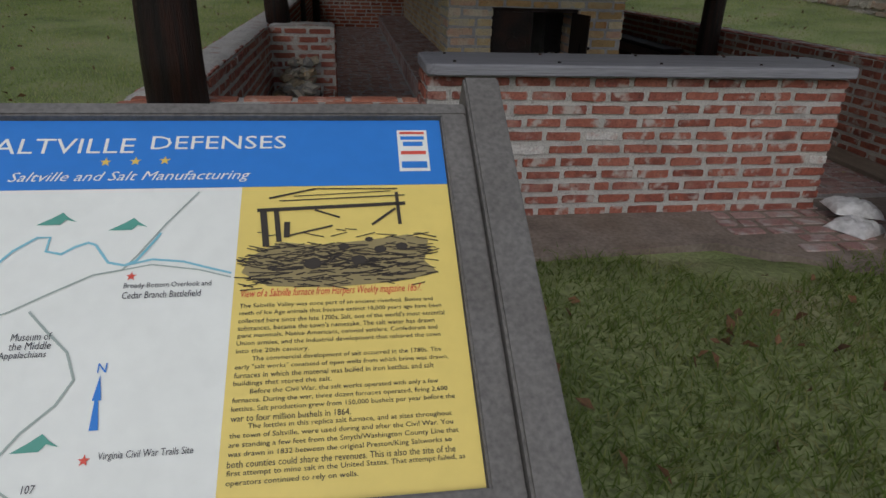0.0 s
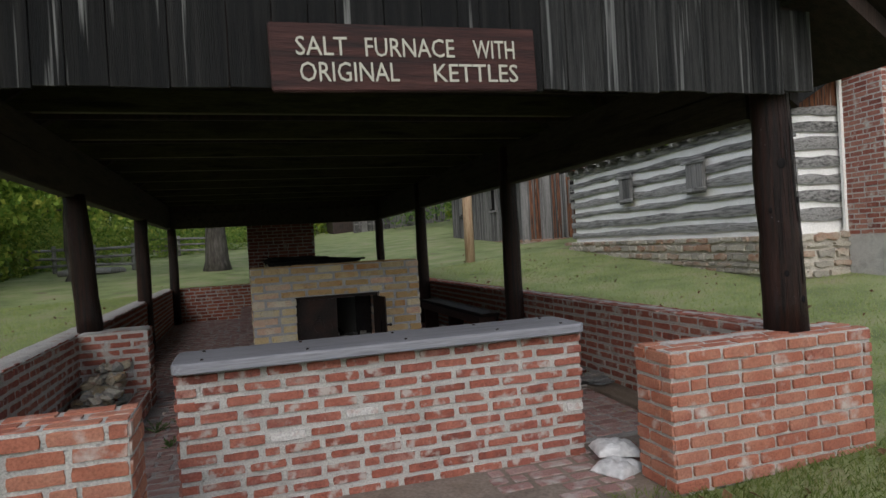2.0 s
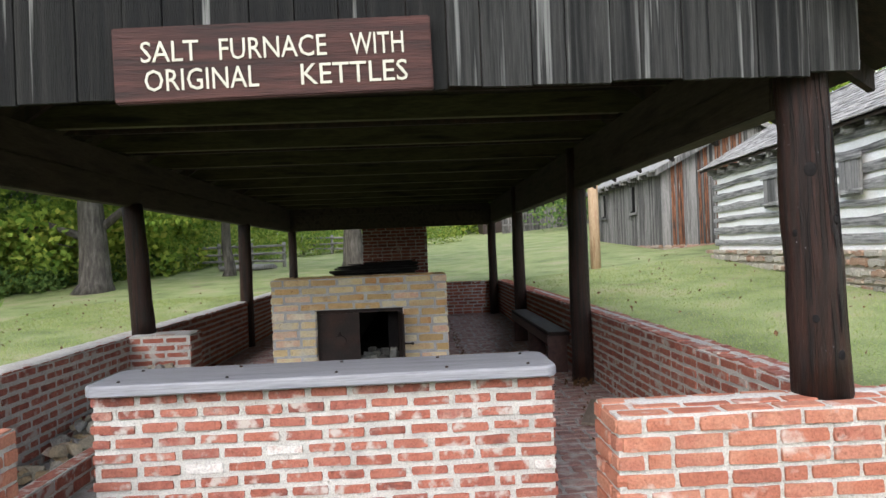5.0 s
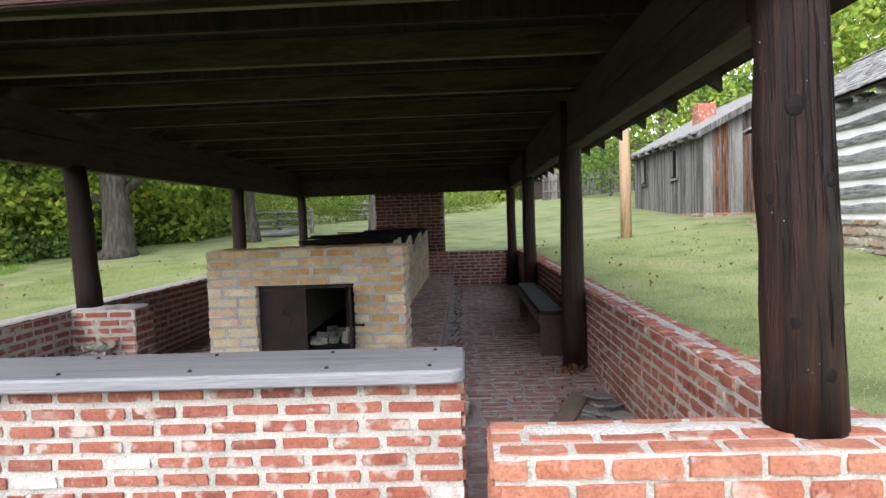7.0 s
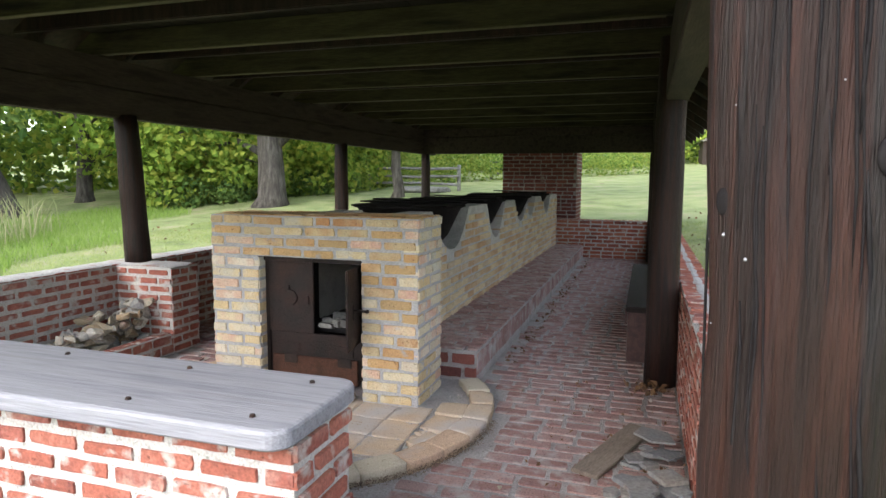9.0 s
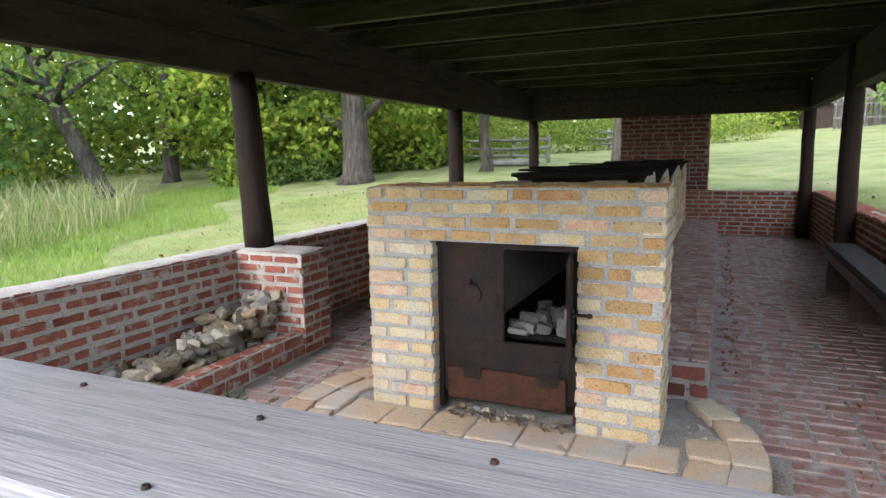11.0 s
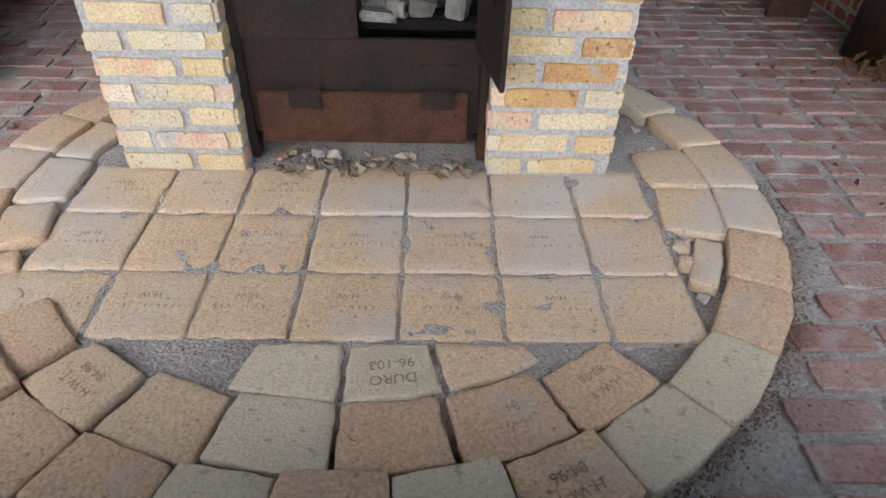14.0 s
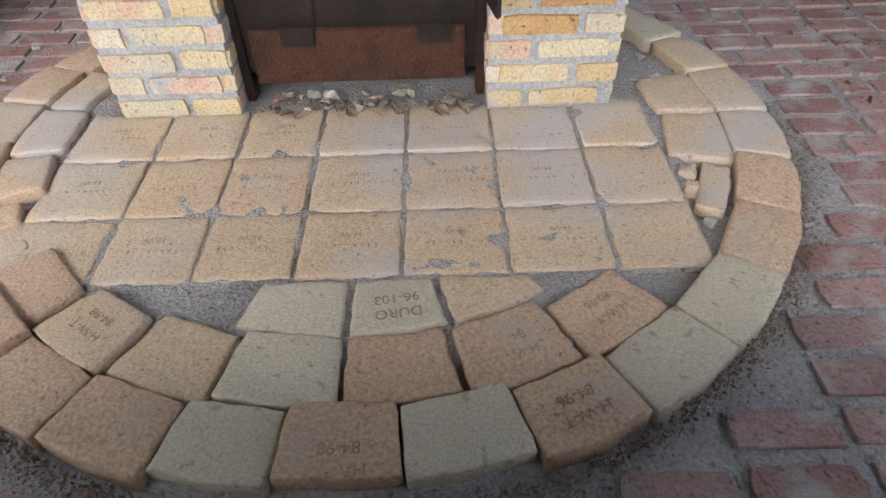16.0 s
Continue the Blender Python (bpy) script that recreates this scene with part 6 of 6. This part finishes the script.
# stamped letters; the worn second line of the tiles is unreadable
STAMP = material("worn_stamp", [(0.25, 0.18, 0.125), (0.36, 0.27, 0.19)], 40, fine=120)
for r in range(3):
    for c in range(7):
        if c == 6 or (r == 2 and c in (3, 5)):
            continue
        x, y = (TILE_X[c] + TILE_X[c + 1]) / 2, (TILE_Y[r] + TILE_Y[r + 1]) / 2
        turn = pose(x + rng.uniform(-0.01, 0.01), y - 0.01, 0.0475, 0, 0, 180 + rng.uniform(-2, 2))
        if rng.random() < 0.75:
            bm = text_mesh("H-W", 0.026)
            bmesh.ops.transform(bm, matrix=turn @ pose(0, -0.042, 0), verts=bm.verts)
            part("stamped_mark", bm, STAMP, hearth)
        bm = bmesh.new()
        for q in range(10):
            if rng.random() < 0.75:
                u = (q - 5) * 0.0165
                add_box(bm, (u, 0.0, 0.0), (u + rng.uniform(0.003, 0.009), 0.003, 0.0005), 0, turn)
                if rng.random() < 0.7:
                    add_box(bm, (u, 0.0, 0.0), (u + 0.003, rng.uniform(0.008, 0.014), 0.0005), 0, turn)
        part("stamped_mark", bm, STAMP, hearth)
for ang, r, size, lines, z in ((-82.2, 0.765, 0.036, ("DURO", "96-103"), 0.0515), (-89.4, 1.118, 0.034, ("H-W-T", "84-98"), 0.062), (-66.2, 1.12, 0.034, ("H-W-T", "84-96"), 0.062),
                               (-68.7, 0.945, 0.03, ("H-W-T", "84-96"), 0.0555), (-55.2, 0.955, 0.03, ("H-W-T", "80-96"), 0.0555), (-124.5, 0.955, 0.03, ("H-W-T", "84-98"), 0.0555)):
    for k, line in enumerate(lines):
        bm = text_mesh(line, size)
        turn = pose(r * math.cos(radians(ang)), HC + r * math.sin(radians(ang)), z, 0, 0, ang + 270) @ pose(0, 0.012 - 0.042 * k, 0)
        bmesh.ops.transform(bm, matrix=turn, verts=bm.verts)
        part("stamped_mark", bm, STAMP, hearth)

# ---- bricks of the walls ----
P, C, J = 0.215, 0.0735, 0.024
lay(wall_front, RED_BRICK, face(-1.19, -2.17, -0.03, 0), brick_rows(2.365, 0.795, P, C, 0.027, 1), 0.1, 1, 0.004, limed=((0.56, 0.40), (0.98, 0.50), (2.25, 0.36)))
lay(wall_front, RED_BRICK, face(1.175, -2.17, -0.03, 90), brick_rows(0.34, 0.795, P, C, 0.024, 2), 0.1, 2, 0.009)
lay(wall_front, RED_BRICK, face(-1.19, -1.83, -0.03, -90), brick_rows(0.34, 0.795, P, C, 0.024, 3), 0.1, 3, 0.009)
lay(pier_right, ORANGE_BRICK, face(1.27, FRONT_Y, -0.02, 0), brick_rows(1.39, 0.75, 0.22, 0.0735, 0.016, 4), 0.1, 4, 0.008)
lay(pier_right, ORANGE_BRICK, face(1.27, PIER_BACK, -0.02, -90), brick_rows(0.31, 0.75, 0.22, 0.0735, 0.016, 5), 0.1, 5, 0.008)
lay(pier_right, ORANGE_BRICK, pose(1.27, FRONT_Y, WALL_TOP + 0.01, -90, 0, 0), brick_rows(1.39, 0.31, 0.22, 0.105, 0.02, 6), 0.06, 6, 0.006)
lay(pier_left, ORANGE_BRICK, face(-2.48, FRONT_Y, -0.02, 0), brick_rows(1.19, 0.75, 0.22, 0.0735, 0.016, 7), 0.1, 7, 0.008)
lay(pier_left, ORANGE_BRICK, face(-1.29, FRONT_Y, -0.02, 90), brick_rows(0.31, 0.75, 0.22, 0.0735, 0.016, 8), 0.1, 8, 0.008)
lay(pier_left, ORANGE_BRICK, pose(-2.48, FRONT_Y, WALL_TOP + 0.01, -90, 0, 0), brick_rows(1.19, 0.31, 0.22, 0.105, 0.02, 9, lambda u, z: 0.1 < u < 0.46 and z < 0.2), 0.06, 9, 0.006)
lay(pier_mid, RED_BRICK, face(LEFT_IN, 0.66, 0.0, 0), brick_rows(0.57, 0.72, P, C, J, 10), 0.1, 10, 0.008)
lay(pier_mid, RED_BRICK, face(-1.70, 0.66, 0.0, 90), brick_rows(0.32, 0.72, P, C, J, 11), 0.1, 11, 0.008)
lay(curb, RED_BRICK, face(-1.71, -2.6, 0.0, 90), brick_rows(3.26, 0.17, P, 0.085, 0.016, 12), 0.06, 12, 0.008)
lay(curb, RED_BRICK, pose(-1.71, -2.6, 0.17, -90, 0, 90), brick_rows(3.26, 0.11, P, 0.11, 0.014, 13), 0.06, 13, 0.006)
m = face(RIGHT_IN, BACK_IN, 0.0, -90)
rows = brick_rows(BACK_IN - PIER_BACK, WALL_TOP + 0.005, P, C, J, 14)
cut = BACK_IN - 2.6
lay(wall_right, RED_BRICK, m, [r for r in rows if r[0] > cut], 0.1, 14, 0.008)
lay_joined("bricks_beyond", wall_right, material("red_brick_joined", [(0.17, 0.055, 0.04), (0.30, 0.085, 0.05), (0.36, 0.13, 0.08), (0.25, 0.075, 0.055)], 7, island=0.75, stain=(0.50, 0.46, 0.42), stain_at=0.62, stain_scale=9, fine=90), [(m, [r for r in rows if r[0] <= cut], 0.1, 0.008)], 15)
JOINED = MATS["red_brick_joined"]
m = face(LEFT_IN, PIER_BACK, 0.0, 90)
rows = brick_rows(BACK_IN - PIER_BACK, WALL_TOP + 0.005, P, C, 0.028, 16)
lay(wall_left, RED_BRICK, m, [r for r in rows if r[0] < 5.0], 0.1, 16, 0.008)
lay_joined("bricks_beyond", wall_left, JOINED, [(m, [r for r in rows if r[0] >= 5.0], 0.1, 0.008), (face(LEFT_OUT, BACK_OUT, 0.0, -90), brick_rows(11.4, WALL_TOP, P, C, J, 17), 0.1, 0.006)], 17)
lay_joined("bricks_beyond", wall_back, JOINED, [(face(LEFT_IN, BACK_IN, 0.0, 0), brick_rows(4.58, WALL_TOP, P, C, 0.016, 18), 0.1, 0.006)], 18)
COPING = material("pale_lime_coping", [(0.36, 0.34, 0.32), (0.48, 0.46, 0.44), (0.42, 0.39, 0.36)], 4, fine=90, bump=0.8, pits=0.5, pit_scale=40, stain=(0.30, 0.20, 0.17), stain_at=0.6, stain_scale=7, stain_soft=0.1)


def coping(x0, y0, x1, y1, z, parent, seed):
    """A skim of trowelled mortar with an uneven edge and surface."""
    bm = bmesh.new()
    nx, ny = max(2, round((x1 - x0) / 0.03)), max(2, round((y1 - y0) / 0.05))
    grid = []
    for j in range(ny + 1):
        row = []
        for i in range(nx + 1):
            x, y = x0 + (x1 - x0) * i / nx, y0 + (y1 - y0) * j / ny
            edge = i in (0, nx) or j in (0, ny)
            x += 0.008 * noise.noise((x * 9, y * 9, seed)) * edge
            row.append(bm.verts.new((x, y, z + (-0.006 if edge else 0.008 + 0.006 * noise.noise((x * 12, y * 12, seed))))))
        grid.append(row)
    for a, b in zip(grid, grid[1:]):
        for i in range(nx):
            bm.faces.new((a[i], a[i + 1], b[i + 1], b[i])).smooth = True
    part("coping", bm, COPING, parent, "pale trowelled mortar coping")


coping(1.36, FRONT_Y + 0.13, 2.64, PIER_BACK - 0.01, WALL_TOP + 0.013, pier_right, 4)
coping(LEFT_OUT + 0.004, PIER_BACK, LEFT_IN - 0.004, BACK_OUT, WALL_TOP + 0.014, wall_left, 1)
coping(LEFT_IN + 0.004, 0.665, -1.705, 0.975, WALL_TOP + 0.014, pier_mid, 2)
coping(RIGHT_IN + 0.075, PIER_BACK, RIGHT_OUT - 0.05, 5.0, WALL_TOP + 0.006, wall_right, 3)
for wl, x0 in ((wall_right, RIGHT_IN), (wall_left, LEFT_OUT)):
    top = brick_rows(0.23, BACK_OUT - PIER_BACK, 0.23, 0.112, 0.014, 19)
    m = pose(x0, PIER_BACK, WALL_TOP + 0.004, -90, 0, 0)
    lay(wl, RED_BRICK, m, [r for r in top if r[1] < 4.5], 0.06, 20, 0.006)
    lay_joined("capping_beyond", wl, JOINED, [(m, [r for r in top if r[1] >= 4.5], 0.06, 0.006)], 21)
lay_joined("capping_bricks", wall_back, JOINED, [(pose(LEFT_IN, BACK_IN, WALL_TOP + 0.002, -90, 0, 0), brick_rows(4.58, 0.24, 0.112, 0.24, 0.014, 22), 0.06, 0.006)], 22)
lay(pier_mid, RED_BRICK, pose(LEFT_IN, 0.66, WALL_TOP + 0.006, -90, 0, 0), brick_rows(0.57, 0.32, P, 0.107, 0.03, 23, lambda u, z: u < 0.14), 0.06, 23, 0.004)

# ---- firebricks ----
FP, FJ = 0.232, 0.018
low_h = OTOP - 0.04
lay(furnace, FIRE_BRICK, face(FX0, 0.0, 0.04, 0), brick_rows(OX0 - FX0, low_h, FP, 0.0763, FJ, 31), 0.1, 31, 0.005)
rows = brick_rows(FX1 - OX1, low_h, FP, 0.0763, FJ, 32, start=-0.1)
pale = [r for k, r in enumerate(rows) if r[1] < 0.24 or k % 3 == 1]
lay(furnace, FIRE_BRICK, face(OX1, 0.0, 0.04, 0), pale, 0.1, 32, 0.005)
lay(furnace, FIRE_BRICK_TAN, face(OX1, 0.0, 0.04, 0), [r for r in rows if r not in pale], 0.1, 32, 0.005)
rows = brick_rows(FX1 - FX0, FTOP - OTOP, FP, 0.07, FJ, 33)
lay(furnace, FIRE_BRICK_TAN, face(FX0, 0.0, OTOP, 0), [r for k, r in enumerate(rows) if k % 4], 0.1, 33, 0.005)
lay(furnace, FIRE_BRICK, face(FX0, 0.0, OTOP, 0), rows[::4], 0.1, 33, 0.005)
lay(furnace, FIRE_BRICK, face(FX1, 0.0, 0.04, 90), brick_rows(0.45, FTOP - 0.04, FP, 0.0747, FJ, 34), 0.1, 34, 0.005)
lay(furnace, FIRE_BRICK, face(FX0, 0.45, 0.04, -90), brick_rows(0.45, FTOP - 0.04, FP, 0.0747, FJ, 35), 0.1, 35, 0.005)
lay(furnace, FIRE_BRICK, face(OX0, 0.0, 0.04, 90), brick_rows(0.45, low_h, FP, 0.0763, FJ, 36), 0.1, 36, 0.004)
lay(furnace, FIRE_BRICK, face(OX1, 0.45, 0.04, -90), brick_rows(0.45, low_h, FP, 0.0763, FJ, 37), 0.1, 37, 0.004)
lay(furnace, FIRE_BRICK_TAN, pose(FX0, 0.0, FTOP, -90, 0, 0), brick_rows(FX1 - FX0, 0.45, FP, 0.112, FJ, 38), 0.06, 38, 0.003)
m = face(BODY, 0.45, 0.0, 90)
rows = brick_rows(BODY_END - 0.45, BODY_TOP, FP, 0.0759, 0.017, 39, lambda u, z: z > body_top(0.45 + u) - 0.07)
lay(furnace, FIRE_BRICK_NEAR, m, [r for r in rows if r[0] < 2.4 and r[1] > LEDGE - 0.05], 0.1, 39, 0.007)
placed = [(m, [r for r in rows if r[0] >= 2.4], 0.1, 0.007)]
placed.append((face(-BODY, BODY_END, 0.0, -90), brick_rows(BODY_END - 0.45, BODY_TOP, FP, 0.0759, 0.012, 40, lambda u, z: z > body_top(BODY_END - u) - 0.07), 0.1, 0.004))
lay_joined("side_bricks", furnace, FIRE_BRICK_FAR, placed, 41)

# ledge bricks
for k, ledge in enumerate(ledges):
    x0 = BODY if k == 0 else -0.93
    m = pose(x0, 0.70, LEDGE, -90, 0, 0)
    rows = brick_rows(0.52, BODY_END - 0.70, 0.21, 0.107, 0.02, 42 + k)
    if k == 0:
        lay(ledge, FLOOR_BRICK, m, [r for r in rows if r[1] < 4.2], 0.06, 44, 0.008)
        rows = [r for r in rows if r[1] >= 4.2]
    lay_joined("bricks_beyond", ledge, FLOOR_BRICK_FAR, [(m, rows, 0.06, 0.008)], 45)
    lay(ledge, DARK_BRICK, face(x0, 0.70, 0.03, 0), brick_rows(0.52, 0.2, 0.2, 0.1, 0.025, 46), 0.08, 46, 0.006)
    edge = face(0.93, 0.70, 0.05, 90) if k == 0 else face(-0.93, BODY_END, 0.05, -90)
    lay_joined("edge_bricks", ledge, FLOOR_BRICK_FAR, [(edge, brick_rows(BODY_END - 0.70, 0.19, 0.21, 0.19, 0.02, 47), 0.06, 0.006)], 47)

# chimney bricks
placed = [(face(-0.72, 8.9, 0.5, 0), brick_rows(1.455, 2.2, P, 0.075, 0.012, 48), 0.1, 0.005), (face(0.735, 8.9, 0.5, 90), brick_rows(1.0, 2.2, P, 0.075, 0.012, 49), 0.1, 0.005)]
lay_joined("chimney_bricks", chimney, MATS["dark_red_brick_joined"], placed, 50)

# ---- floor bricks ----
m = pose(-2.25, -1.95, 0.0, -90, 0, 0)
rows = brick_rows(4.54, 10.58, 0.228, 0.112, 0.023, 51)


def open_floor(u, v):
    x, y = u - 2.25, v - 1.95
    if math.hypot(x, y + 0.05) < 1.25 and y < 0.72:
        return False
    if y > 0.62 and abs(x) < 0.98:
        return False
    if y < -1.78 and x < 1.2:
        return False
    if x < -1.66 and y < 1.02 and y > -2.7:
        return False
    return True


rows = [r for r in rows if open_floor(r[0], r[1])]
near = [r for r in rows if -1.6 < r[0] - 2.25 and ((0.85 < r[0] - 2.25 and r[1] - 1.95 < 1.15) or (r[0] - 2.25 < -1.0 and r[1] - 1.95 < 0.8 and r[1] - 1.95 > -1.3))]
keep = set(near)
lay(floor, FLOOR_BRICK, m, near, 0.05, 52, 0.004, shapes=WORN_SHAPES)
lay_joined("bricks_beyond", floor, FLOOR_BRICK_FAR, [(m, [r for r in rows if r not in keep], 0.05, 0.004)], 53, WORN_SHAPES)
lay(apron, FLOOR_BRICK, pose(0.45, -2.78, -0.008, -90, 0, 0), brick_rows(1.1, 0.7, 0.225, 0.116, 0.03, 54, lambda u, z: math.sin(u * 9) + math.sin(z * 11) > 1.2), 0.05, 54, 0.003)
